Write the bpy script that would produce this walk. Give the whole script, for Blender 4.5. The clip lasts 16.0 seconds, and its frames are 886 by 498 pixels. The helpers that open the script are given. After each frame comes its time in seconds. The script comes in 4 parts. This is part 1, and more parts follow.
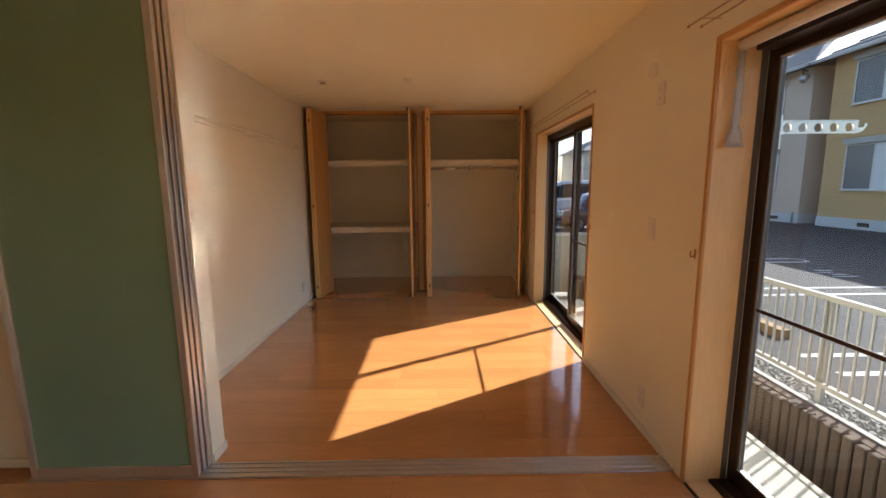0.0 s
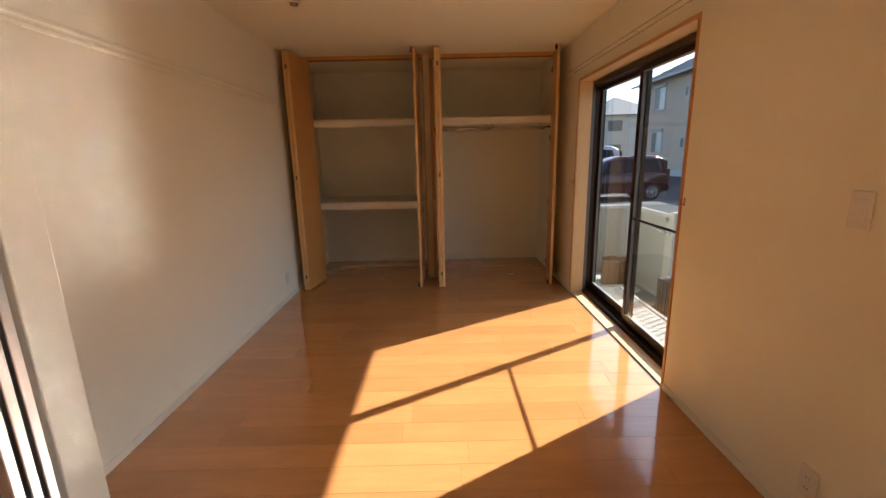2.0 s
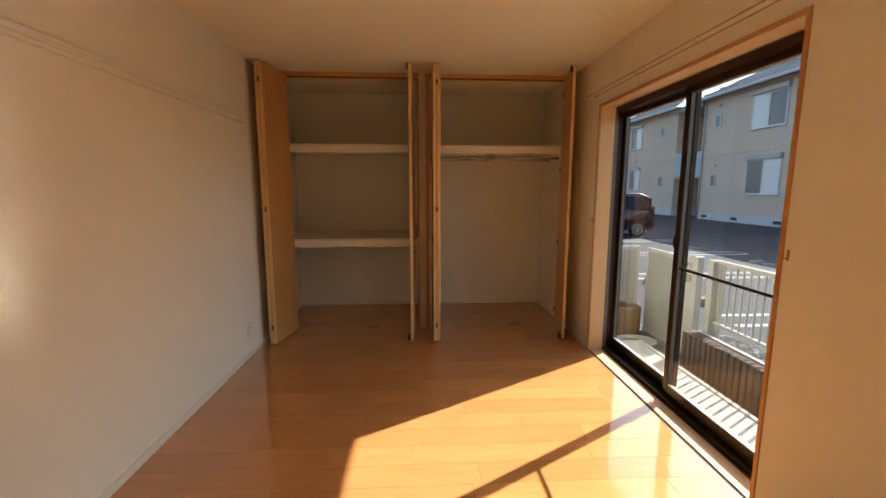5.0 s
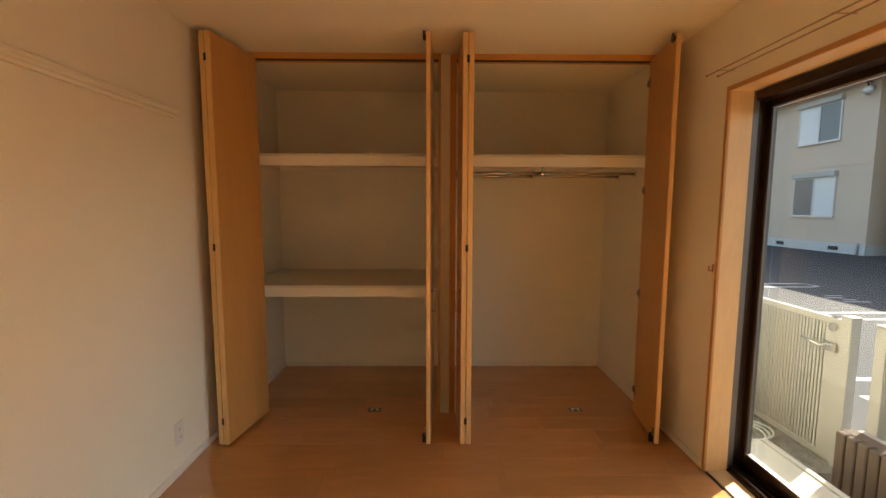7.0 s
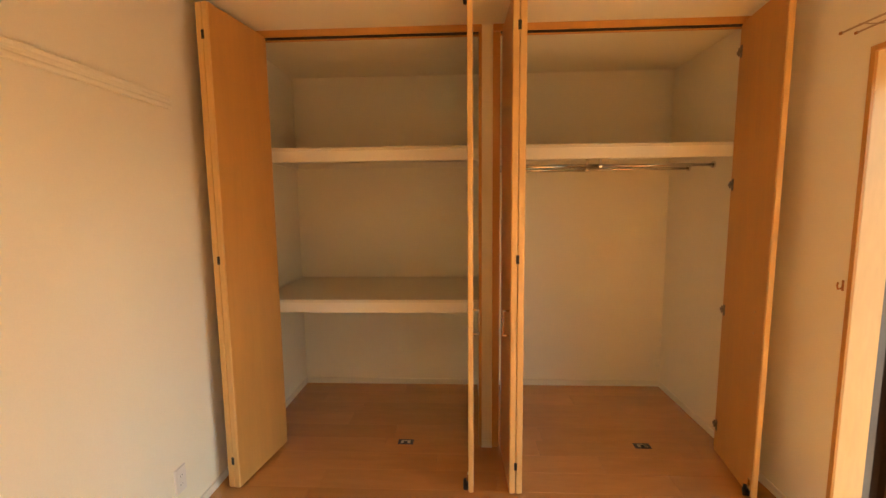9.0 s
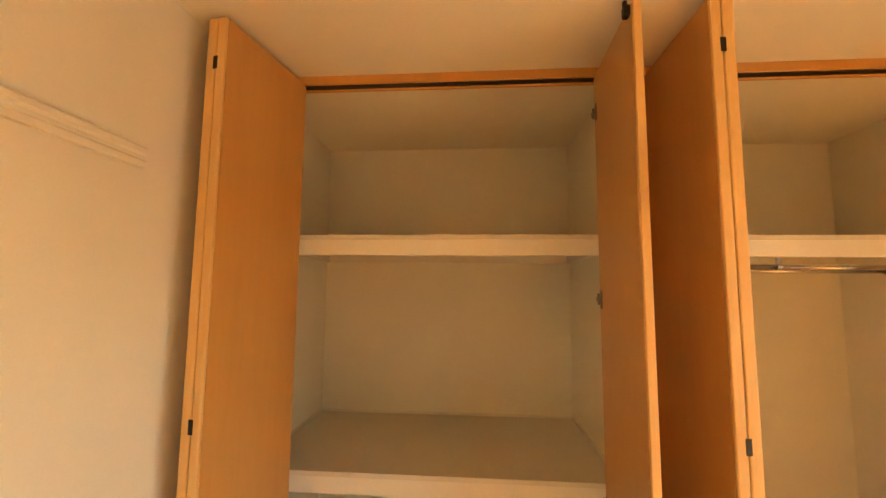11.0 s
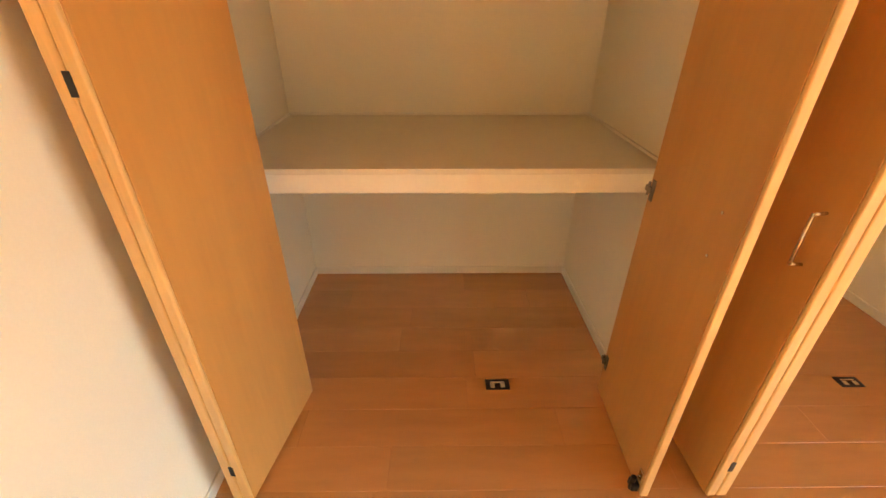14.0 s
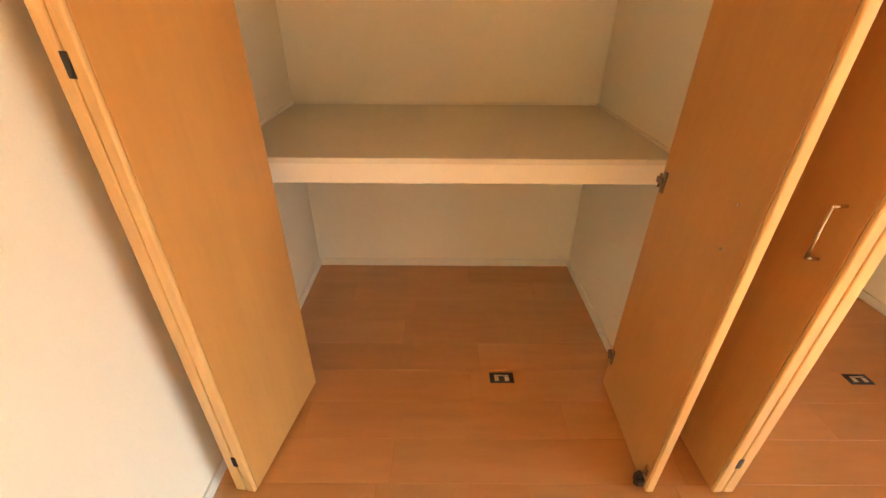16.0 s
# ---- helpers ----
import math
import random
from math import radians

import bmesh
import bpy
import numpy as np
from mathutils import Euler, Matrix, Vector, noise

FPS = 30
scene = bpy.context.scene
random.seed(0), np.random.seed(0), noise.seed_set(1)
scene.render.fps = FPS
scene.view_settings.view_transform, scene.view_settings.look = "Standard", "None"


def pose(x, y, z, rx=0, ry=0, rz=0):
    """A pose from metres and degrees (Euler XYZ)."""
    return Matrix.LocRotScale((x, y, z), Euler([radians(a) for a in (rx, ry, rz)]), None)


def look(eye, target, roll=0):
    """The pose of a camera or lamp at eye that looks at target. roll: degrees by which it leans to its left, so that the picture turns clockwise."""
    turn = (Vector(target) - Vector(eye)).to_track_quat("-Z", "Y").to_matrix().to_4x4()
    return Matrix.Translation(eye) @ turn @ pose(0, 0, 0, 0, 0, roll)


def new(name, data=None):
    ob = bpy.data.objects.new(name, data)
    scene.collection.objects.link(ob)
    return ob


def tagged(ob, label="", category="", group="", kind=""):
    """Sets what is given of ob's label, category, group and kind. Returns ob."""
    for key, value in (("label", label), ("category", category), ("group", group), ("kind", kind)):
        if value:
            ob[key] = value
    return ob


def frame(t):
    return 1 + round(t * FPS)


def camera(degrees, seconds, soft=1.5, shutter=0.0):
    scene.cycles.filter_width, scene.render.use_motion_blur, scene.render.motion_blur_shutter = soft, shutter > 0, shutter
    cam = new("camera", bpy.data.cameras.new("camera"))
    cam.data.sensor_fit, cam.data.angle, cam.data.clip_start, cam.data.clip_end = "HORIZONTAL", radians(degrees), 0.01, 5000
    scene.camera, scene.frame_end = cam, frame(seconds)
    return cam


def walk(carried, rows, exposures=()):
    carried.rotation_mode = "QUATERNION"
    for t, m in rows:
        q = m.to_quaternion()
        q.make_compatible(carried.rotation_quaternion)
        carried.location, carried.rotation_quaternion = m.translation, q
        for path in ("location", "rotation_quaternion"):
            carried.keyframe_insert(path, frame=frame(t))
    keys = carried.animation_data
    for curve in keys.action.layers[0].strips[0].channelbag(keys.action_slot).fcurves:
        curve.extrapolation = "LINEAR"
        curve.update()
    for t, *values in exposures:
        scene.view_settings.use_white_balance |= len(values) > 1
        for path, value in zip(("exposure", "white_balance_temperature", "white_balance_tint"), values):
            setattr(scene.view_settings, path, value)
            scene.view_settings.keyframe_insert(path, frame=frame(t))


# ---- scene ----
cam = camera(93.9, 16.0)
PATH = [
    (0, (0.28, -0.362, 1.404), (0.303, 1.616, 1.106), -0.5),
    (0.5, (0.27, -0.214, 1.369), (0.301, 1.749, 0.987), -0.5),
    (1, (0.299, 0.087, 1.38), (0.28, 2.037, 0.937), -1.4),
    (1.5, (0.235, 0.369, 1.387), (0.25, 2.319, 0.946), -0.1),
    (2, (0.168, 0.62, 1.357), (0.174, 2.572, 0.918), -1.3),
    (2.5, (0.149, 0.889, 1.383), (0.119, 2.85, 0.992), -1.8),
    (3, (0.039, 1.06, 1.384), (0.139, 3.029, 1.048), -0.4),
    (5.5, (0.023, 1.429, 1.342), (0.129, 3.406, 1.055), 0.2),
    (6, (0.054, 1.776, 1.375), (0.031, 3.755, 1.09), -1.7),
    (6.5, (-0.003, 2.143, 1.389), (0.034, 4.132, 1.176), 0.9),
    (7, (0.006, 2.461, 1.4), (0.027, 4.451, 1.205), 0.2),
    (7.5, (0.006, 2.705, 1.406), (0.005, 4.692, 1.18), -0.5),
    (8, (-0.015, 2.768, 1.426), (0.019, 4.755, 1.195), -0.2),
    (10.5, (-0.363, 3.402, 1.46), (-0.693, 5.371, 1.343), -1.0),
    (11, (-0.494, 3.688, 1.545), (-0.648, 5.672, 1.748), 0.5),
    (11.5, (-0.518, 3.902, 1.609), (-0.648, 5.833, 2.111), 0.1),
    (12, (-0.593, 4.0, 1.653), (-0.594, 5.913, 2.235), -0.7),
    (12.5, (-0.663, 4.03, 1.62), (-0.559, 5.999, 1.956), -0.7),
    (13, (-0.66, 4.059, 1.491), (-0.598, 6.054, 1.355), -0.8),
    (13.5, (-0.66, 4.067, 1.384), (-0.629, 5.972, 0.775), 0.2),
    (14, (-0.667, 4.074, 1.276), (-0.647, 5.812, 0.287), 0.1),
    (14.5, (-0.669, 4.08, 1.234), (-0.668, 5.714, 0.081), -0.7),
    (15, (-0.674, 4.084, 1.225), (-0.678, 5.698, 0.044), -0.2),
    (15.5, (-0.67, 4.084, 1.238), (-0.668, 5.732, 0.105), -0.0),
    (16, (-0.675, 4.089, 1.261), (-0.669, 5.811, 0.243), 0.4),
]
EXPOSURES = [(0, 1.40, 6000, 12), (3, 1.48, 5900, 11), (6, 1.58, 6450, 11), (6.5, 1.60, 6650, 11), (7, 1.92, 7000, 10), (8, 2.62, 7300, 9), (10.5, 2.98, 7700, 5), (12, 3.38, 7200, 2), (13, 3.38, 7650, 6), (14.5, 3.80, 7000, 8), (15.5, 3.88, 7000, 8), (16, 3.70, 7000, 8)]
walk(cam, [(t, look(eye, target, roll)) for t, eye, target, roll in PATH], EXPOSURES)
# ---------- world, sun, exposure ----------
SUN_AZ = (0.864, 0.503)
SUN_EL = 36.0
world = bpy.data.worlds.new("sky")
scene.world = world
world.use_nodes = True
wn = world.node_tree
sky = wn.nodes.new("ShaderNodeTexSky")
sky.sky_type = "NISHITA"
sky.sun_disc = False
sky.sun_elevation = radians(SUN_EL)
sky.sun_rotation = math.atan2(SUN_AZ[0], SUN_AZ[1])
sky.air_density, sky.dust_density, sky.ozone_density = 1.0, 2.2, 0.6
wn.links.new(sky.outputs[0], wn.nodes["Background"].inputs[0])
wn.nodes["Background"].inputs[1].default_value = 0.15
sun_data = bpy.data.lights.new("sun", "SUN")
sun_data.energy, sun_data.angle, sun_data.color = 5.0, radians(0.5), (1.0, 0.93, 0.82)
sun = new("sun", sun_data)
up = math.tan(radians(SUN_EL))
sun.matrix_world = look((12 * SUN_AZ[0], 12 * SUN_AZ[1], 12 * up), (0, 0, 0))

# keep the sun's true mirror path off the polished floor onto the wall
scene.cycles.blur_glossy = 0.0
scene.cycles.sample_clamp_indirect = 0.0

# ---------- plan ----------
XL, XR, XO = -1.355, 1.437, 1.70          # bedroom walls, outer face of the window wall
YP0, YP1 = 1.607, 1.73                     # partition between living room and bedroom
YC, YB, H = 5.20, 6.045, 2.375            # closet front, closet back, ceiling
GROUND, TERRACE = -0.45, -0.12
W1, W2, WTOP = (-1.25, 1.43), (2.785, 4.562), 2.0
FAC = 17.2                                # facade of the houses across the car park


# ---------- materials ----------
def material(name, base, rough=0.6, metal=0.0, vary=0.12, scale=3.0, fine=60.0, bump=0.1, dist=0.002, stretch=(1, 1, 1), coat=0.0, obj_vary=0.0, second=None, spec=0.5, coat_rough=0.03):
    m = bpy.data.materials.new(name)
    m.use_nodes = True
    nt = m.node_tree
    N, L = nt.nodes, nt.links
    b = N["Principled BSDF"]
    b.inputs["Roughness"].default_value = rough
    b.inputs["Metallic"].default_value = metal
    b.inputs["Coat Weight"].default_value = coat
    b.inputs["Coat Roughness"].default_value = coat_rough
    b.inputs["Specular IOR Level"].default_value = spec
    tc = N.new("ShaderNodeTexCoord")
    mp = N.new("ShaderNodeMapping")
    mp.inputs["Scale"].default_value = stretch
    info = N.new("ShaderNodeObjectInfo")
    add = N.new("ShaderNodeVectorMath")
    off = N.new("ShaderNodeVectorMath")
    off.operation = "SCALE"
    off.inputs[0].default_value = (37.0, 53.0, 71.0)
    L.new(info.outputs["Random"], off.inputs["Scale"])
    L.new(tc.outputs["Object"], mp.inputs[0])
    L.new(mp.outputs[0], add.inputs[0])
    L.new(off.outputs[0], add.inputs[1])
    big = N.new("ShaderNodeTexNoise")
    big.inputs["Scale"].default_value, big.inputs["Detail"].default_value = scale, 4
    small = N.new("ShaderNodeTexNoise")
    small.inputs["Scale"].default_value, small.inputs["Detail"].default_value = fine, 6
    L.new(add.outputs[0], big.inputs["Vector"])
    L.new(add.outputs[0], small.inputs["Vector"])
    mixn = N.new("ShaderNodeMix")
    mixn.inputs["Factor"].default_value = 0.45
    L.new(big.outputs["Fac"], mixn.inputs["A"])
    L.new(small.outputs["Fac"], mixn.inputs["B"])
    ramp = N.new("ShaderNodeValToRGB")
    ramp.color_ramp.elements[0].position, ramp.color_ramp.elements[1].position = 0.32, 0.68
    lo = second or tuple(c * (1 - vary) for c in base)
    hi = base if second else tuple(min(1, c * (1 + vary)) for c in base)
    ramp.color_ramp.elements[0].color, ramp.color_ramp.elements[1].color = (*lo, 1), (*hi, 1)
    L.new(mixn.outputs["Result"], ramp.inputs[0])
    col = ramp.outputs[0]
    if obj_vary:
        hsv = N.new("ShaderNodeHueSaturation")
        mr = N.new("ShaderNodeMapRange")
        mr.inputs["To Min"].default_value, mr.inputs["To Max"].default_value = 1 - obj_vary, 1 + obj_vary
        L.new(info.outputs["Random"], mr.inputs[0])
        L.new(mr.outputs[0], hsv.inputs["Value"])
        L.new(col, hsv.inputs["Color"])
        col = hsv.outputs[0]
    L.new(col, b.inputs["Base Color"])
    rr = N.new("ShaderNodeMapRange")
    rr.inputs["To Min"].default_value, rr.inputs["To Max"].default_value = max(0.02, rough * 0.85), min(1, rough * 1.15)
    L.new(big.outputs["Fac"], rr.inputs[0])
    L.new(rr.outputs[0], b.inputs["Roughness"])
    if bump:
        bp = N.new("ShaderNodeBump")
        bp.inputs["Strength"].default_value, bp.inputs["Distance"].default_value = bump, dist
        L.new(small.outputs["Fac"], bp.inputs["Height"])
        L.new(bp.outputs[0], b.inputs["Normal"])
    return m


def glass_material(name, tint, gloss_rough=0.0):
    m = bpy.data.materials.new(name)
    m.use_nodes = True
    nt = m.node_tree
    nt.nodes.remove(nt.nodes["Principled BSDF"])
    tr, gl = nt.nodes.new("ShaderNodeBsdfTransparent"), nt.nodes.new("ShaderNodeBsdfGlossy")
    mx, fr, mr = nt.nodes.new("ShaderNodeMixShader"), nt.nodes.new("ShaderNodeLayerWeight"), nt.nodes.new("ShaderNodeMath")
    tr.inputs[0].default_value = (*tint, 1)
    gl.inputs["Roughness"].default_value = gloss_rough
    fr.inputs[0].default_value = 0.5
    mr.operation = "POWER"
    mr.inputs[1].default_value = 3.5
    sc = nt.nodes.new("ShaderNodeMath")
    sc.operation = "MULTIPLY_ADD"
    sc.inputs[1].default_value, sc.inputs[2].default_value = 0.5, 0.03
    nt.links.new(fr.outputs["Facing"], mr.inputs[0])
    nt.links.new(mr.outputs[0], sc.inputs[0])
    nt.links.new(sc.outputs[0], mx.inputs[0])
    nt.links.new(tr.outputs[0], mx.inputs[1])
    nt.links.new(gl.outputs[0], mx.inputs[2])
    nt.links.new(mx.outputs[0], nt.nodes["Material Output"].inputs[0])
    return m


WALL = material("wallpaper", (0.85, 0.808, 0.66), 0.75, vary=0.025, scale=1.4, fine=170, bump=0.28, dist=0.0012, spec=0.3)
CEIL = material("ceiling_paper", (0.85, 0.81, 0.66), 0.8, vary=0.02, scale=1.2, fine=150, bump=0.3, dist=0.0015, spec=0.25)
TRIMW = material("white_trim", (0.80, 0.765, 0.65), 0.45, vary=0.03, scale=4, fine=90, bump=0.04)
SHELF = material("shelf_board", (0.68, 0.645, 0.53), 0.55, vary=0.05, scale=4, fine=120, bump=0.06, dist=0.001)
FLOOR = material("floor_plank", (0.54, 0.250, 0.083), 0.13, vary=0.09, scale=2.6, fine=6, bump=0.012, dist=0.0008, stretch=(1, 5, 1), coat=1.0, obj_vary=0.09, coat_rough=0.08, spec=0.7)
DOORW = material("door_veneer", (0.59, 0.298, 0.086), 0.30, vary=0.055, scale=2.0, fine=9, bump=0.05, dist=0.001, stretch=(7, 7, 0.7), obj_vary=0.03)
EDGEW = material("pale_edge_wood", (0.74, 0.47, 0.19), 0.42, vary=0.08, scale=3, fine=20, bump=0.05, dist=0.001, stretch=(9, 9, 0.6))
LINING = material("window_lining_wood", (0.75, 0.53, 0.26), 0.42, vary=0.07, scale=2.5, fine=14, bump=0.05, dist=0.001, stretch=(5, 1, 1))
CASING = material("casing_wood", (0.55, 0.285, 0.088), 0.4, vary=0.08, scale=3, fine=20, bump=0.05, dist=0.001, stretch=(9, 9, 0.6))
TRIMD = material("orange_trim_wood", (0.48, 0.21, 0.055), 0.4, vary=0.1, scale=3, fine=20, bump=0.05, dist=0.001)
BRONZE = material("bronze_aluminium", (0.045, 0.028, 0.02), 0.32, metal=0.55, vary=0.12, scale=5, fine=120, bump=0.03)
ALU = material("brushed_aluminium", (0.62, 0.60, 0.58), 0.33, metal=0.9, vary=0.08, scale=4, fine=60, bump=0.05, dist=0.0008, stretch=(1, 1, 0.1))
DULLALU = material("dull_grey_aluminium", (0.17, 0.16, 0.15), 0.45, metal=0.5, vary=0.08, scale=4, fine=60, bump=0.03)
STEEL = material("satin_steel", (0.68, 0.66, 0.63), 0.25, metal=1.0, vary=0.05, scale=6, fine=120, bump=0.02)
BLACK = material("black_plastic", (0.015, 0.013, 0.012), 0.45, vary=0.2, scale=8, fine=120, bump=0.03)
RAILM = material("beige_rail_metal", (0.46, 0.35, 0.23), 0.4, metal=0.4, vary=0.06, scale=6, fine=90, bump=0.02)
BRASS = material("brown_hook_metal", (0.42, 0.19, 0.065), 0.4, metal=0.3, vary=0.1, scale=8, fine=90, bump=0.03)
PLASTIC = material("ivory_plastic", (0.78, 0.74, 0.67), 0.35, vary=0.02, scale=8, fine=120, bump=0.02)
GREEN = material("frosted_green_panel", (0.20, 0.335, 0.215), 0.38, vary=0.06, scale=1.2, fine=140, bump=0.03, dist=0.0006)
GLASS = glass_material("window_glass", (0.83, 0.845, 0.84))
PAPER = material("white_blind_cloth", (0.78, 0.75, 0.70), 0.8, vary=0.06, scale=14, fine=70, bump=0.5, dist=0.004)
CONC = material("pale_concrete", (0.40, 0.385, 0.34), 0.85, vary=0.10, scale=1.6, fine=55, bump=0.25, dist=0.003)
PLINTH = material("plinth_mortar", (0.58, 0.58, 0.56), 0.85, vary=0.06, scale=1.2, fine=40, bump=0.2, dist=0.003)
BLOCK = material("brown_split_block", (0.105, 0.075, 0.058), 0.9, vary=0.25, scale=6, fine=70, bump=0.8, dist=0.008, obj_vary=0.12)
FENCE = material("ivory_fence_aluminium", (0.42, 0.405, 0.37), 0.4, metal=0.1, vary=0.04, scale=4, fine=90, bump=0.02)
ASPH = material("asphalt", (0.046, 0.046, 0.047), 0.9, vary=0.16, scale=0.35, fine=35, bump=0.06, dist=0.003)
PAINT = material("road_paint", (0.5, 0.5, 0.49), 0.8, vary=0.16, scale=3, fine=50, bump=0.3, dist=0.002)
GRAVEL = material("gravel", (0.22, 0.21, 0.19), 0.9, vary=0.4, scale=20, fine=90, bump=0.6, dist=0.01)
STOPC = material("ochre_wheel_stop", (0.33, 0.20, 0.09), 0.85, vary=0.16, scale=5, fine=50, bump=0.3, dist=0.003)
TAN = material("tan_siding", (0.63, 0.495, 0.375), 0.8, vary=0.05, scale=0.8, fine=6, bump=0.3, dist=0.01, stretch=(0.3, 0.3, 5))
OCHRE = material("ochre_siding", (0.60, 0.38, 0.17), 0.8, vary=0.05, scale=0.8, fine=6, bump=0.3, dist=0.01, stretch=(0.3, 0.3, 5))
# siding with a darkened base colour that stands for shade in the recesses
SHADEDW = material("shade_dark_siding", (0.25, 0.195, 0.15), 0.8, vary=0.06, scale=0.8, fine=6, bump=0.3, dist=0.01, stretch=(0.3, 0.3, 5))
ROOF = material("grey_roof_tile", (0.20, 0.21, 0.22), 0.6, vary=0.15, scale=1.5, fine=12, bump=0.5, dist=0.02)
WFRAME = material("silver_window_frame", (0.60, 0.58, 0.55), 0.4, metal=0.4, vary=0.04, scale=3, fine=40, bump=0.02)
CURT = material("dim_curtained_pane", (0.18, 0.185, 0.185), 0.12, vary=0.2, scale=0.9, fine=9, bump=0.0, stretch=(1, 3, 0.1))
LACE = material("white_curtained_pane", (0.72, 0.72, 0.70), 0.15, vary=0.12, scale=0.9, fine=9, bump=0.0, stretch=(1, 3, 0.1))
BALC = material("blue_grey_balcony_panel", (0.36, 0.41, 0.46), 0.35, vary=0.05, scale=1, fine=8, bump=0.03)
MAROON = material("maroon_car_paint", (0.055, 0.013, 0.018), 0.2, metal=0.3, vary=0.06, scale=2, fine=50, bump=0.0, coat=0.8)
SILVER = material("white_car_paint", (0.70, 0.71, 0.72), 0.22, vary=0.03, scale=2, fine=50, bump=0.0, coat=0.8)
CARGLASS = material("dark_car_glass", (0.02, 0.025, 0.028), 0.05, vary=0.1, scale=2, fine=30, bump=0.0)
TYRE = material("tyre_rubber", (0.02, 0.02, 0.02), 0.8, vary=0.2, scale=8, fine=60, bump=0.2)
WOODP = material("weathered_wood", (0.19, 0.115, 0.065), 0.8, vary=0.25, scale=4, fine=20, bump=0.4, dist=0.004, stretch=(5, 5, 0.7))
HINGE = material("dark_nickel_hinge", (0.22, 0.19, 0.16), 0.35, metal=0.8, vary=0.1, scale=9, fine=120, bump=0.02)
COPE = material("grey_footing_concrete", (0.46, 0.445, 0.42), 0.9, vary=0.2, scale=5, fine=60, bump=0.4, dist=0.004)
HOSE = material("pale_hose", (0.55, 0.57, 0.50), 0.5, vary=0.1, scale=8, fine=60, bump=0.05)


# ---------- mesh helpers ----------
def bx(bm, x0, y0, z0, x1, y1, z1, bev=0.0, seg=1):
    vs = bmesh.ops.create_cube(bm, size=1)["verts"]
    for v in vs:
        v.co = ((x0 + x1) / 2 + v.co.x * (x1 - x0), (y0 + y1) / 2 + v.co.y * (y1 - y0), (z0 + z1) / 2 + v.co.z * (z1 - z0))
    if bev:
        es = list({e for v in vs for e in v.link_edges})
        bmesh.ops.bevel(bm, geom=es, offset=bev, segments=seg, affect="EDGES", profile=0.5)
    return bm


def rod(bm, p, q, r, n=12, r2=None):
    p, q = Vector(p), Vector(q)
    d = q - p
    m = Matrix.Translation((p + q) / 2) @ d.to_track_quat("Z", "Y").to_matrix().to_4x4()
    bmesh.ops.create_cone(bm, cap_ends=True, segments=n, radius1=r, radius2=r if r2 is None else r2, depth=d.length, matrix=m)
    return bm


def ball(bm, c, r, n=10):
    bmesh.ops.create_uvsphere(bm, u_segments=n, v_segments=max(6, n // 2), radius=r, matrix=Matrix.Translation(c))
    return bm


def tube(bm, pts, r, n=8):
    for a, b in zip(pts, pts[1:]):
        rod(bm, a, b, r, n)
    for a in pts[1:-1]:
        ball(bm, a, r, n)
    return bm


def prism(bm, outline, axis, a, b):
    """An outline of 2D points swept along axis x or y from a to b."""
    def at(p, s):
        return (s, p[0], p[1]) if axis == "x" else (p[0], s, p[1])
    v0, v1 = [bm.verts.new(at(p, a)) for p in outline], [bm.verts.new(at(p, b)) for p in outline]
    n = len(outline)
    bm.faces.new(v0)
    bm.faces.new(v1[::-1])
    for i in range(n):
        bm.faces.new((v0[i], v0[(i + 1) % n], v1[(i + 1) % n], v1[i]))
    bmesh.ops.recalc_face_normals(bm, faces=bm.faces)
    return bm


def finish(name, bm, mat, smooth=False):
    d = bpy.data.meshes.new(name)
    bm.to_mesh(d)
    bm.free()
    d.materials.append(mat)
    if smooth:
        for p in d.polygons:
            p.use_smooth = True
    return new(name, d)


def part(name, bm, mat, parent, label="", smooth=False):
    ob = finish(name, bm, mat, smooth)
    ob.parent = parent
    if label:
        tagged(ob, label)
    return ob


def thing(name, label, category, at=(0, 0, 0), rz=0.0, group="", kind=""):
    ob = new(name)
    ob.empty_display_size = 0.1
    ob.matrix_world = pose(*at, 0, 0, rz)
    return tagged(ob, label, category, group, kind)


def structure(name, bm, mat, label, category):
    return tagged(finish(name, bm, mat), label, category, kind="structure")


B = bmesh.new


# ---------- setting: shell of the flat ----------
LX, LY = -3.0, -3.3
floor = structure("floor", bx(B(), LX - 0.12, LY - 0.12, -0.25, XR + 0.12, YB + 0.12, -0.0125), TRIMD, "orange-brown glossy wooden plank floor", "floor")
structure("ceiling", bx(B(), LX - 0.12, LY - 0.12, H, XO - 0.002, YB + 0.12, H + 0.15), CEIL, "plain white papered ceiling", "ceiling")
structure("wall_left", bx(B(), XL - 0.12, YP1, -0.012, XL, YB + 0.12, H), WALL, "cream papered bedroom wall with a slim rail", "wall")
structure("wall_back", bx(B(), XL, YB, -0.012, XR, YB + 0.12, H), WALL, "cream papered closet back wall", "wall")
structure("wall_partition", bx(B(), LX, YP0, -0.012, -0.893, YP1, H, 0.004, 2), WALL, "cream papered partition wall end beside sliding panels", "wall")
structure("wall_living_left", bx(B(), LX - 0.12, LY, -0.012, LX, YP1, H), WALL, "cream papered living room wall", "wall")
structure("wall_living_back", bx(B(), LX - 0.12, LY - 0.12, -0.012, XO - 0.002, LY, H), WALL, "cream papered living room wall behind", "wall")
bm = B()
for y0, y1, z0 in ((LY, W1[0], -0.6), (W1[0], W1[1], WTOP), (W1[1], W2[0], -0.6), (W2[0], W2[1], WTOP), (W2[1], YB + 0.12, -0.6)):
    bx(bm, XR, y0, z0, XR + 0.118, y1, H)
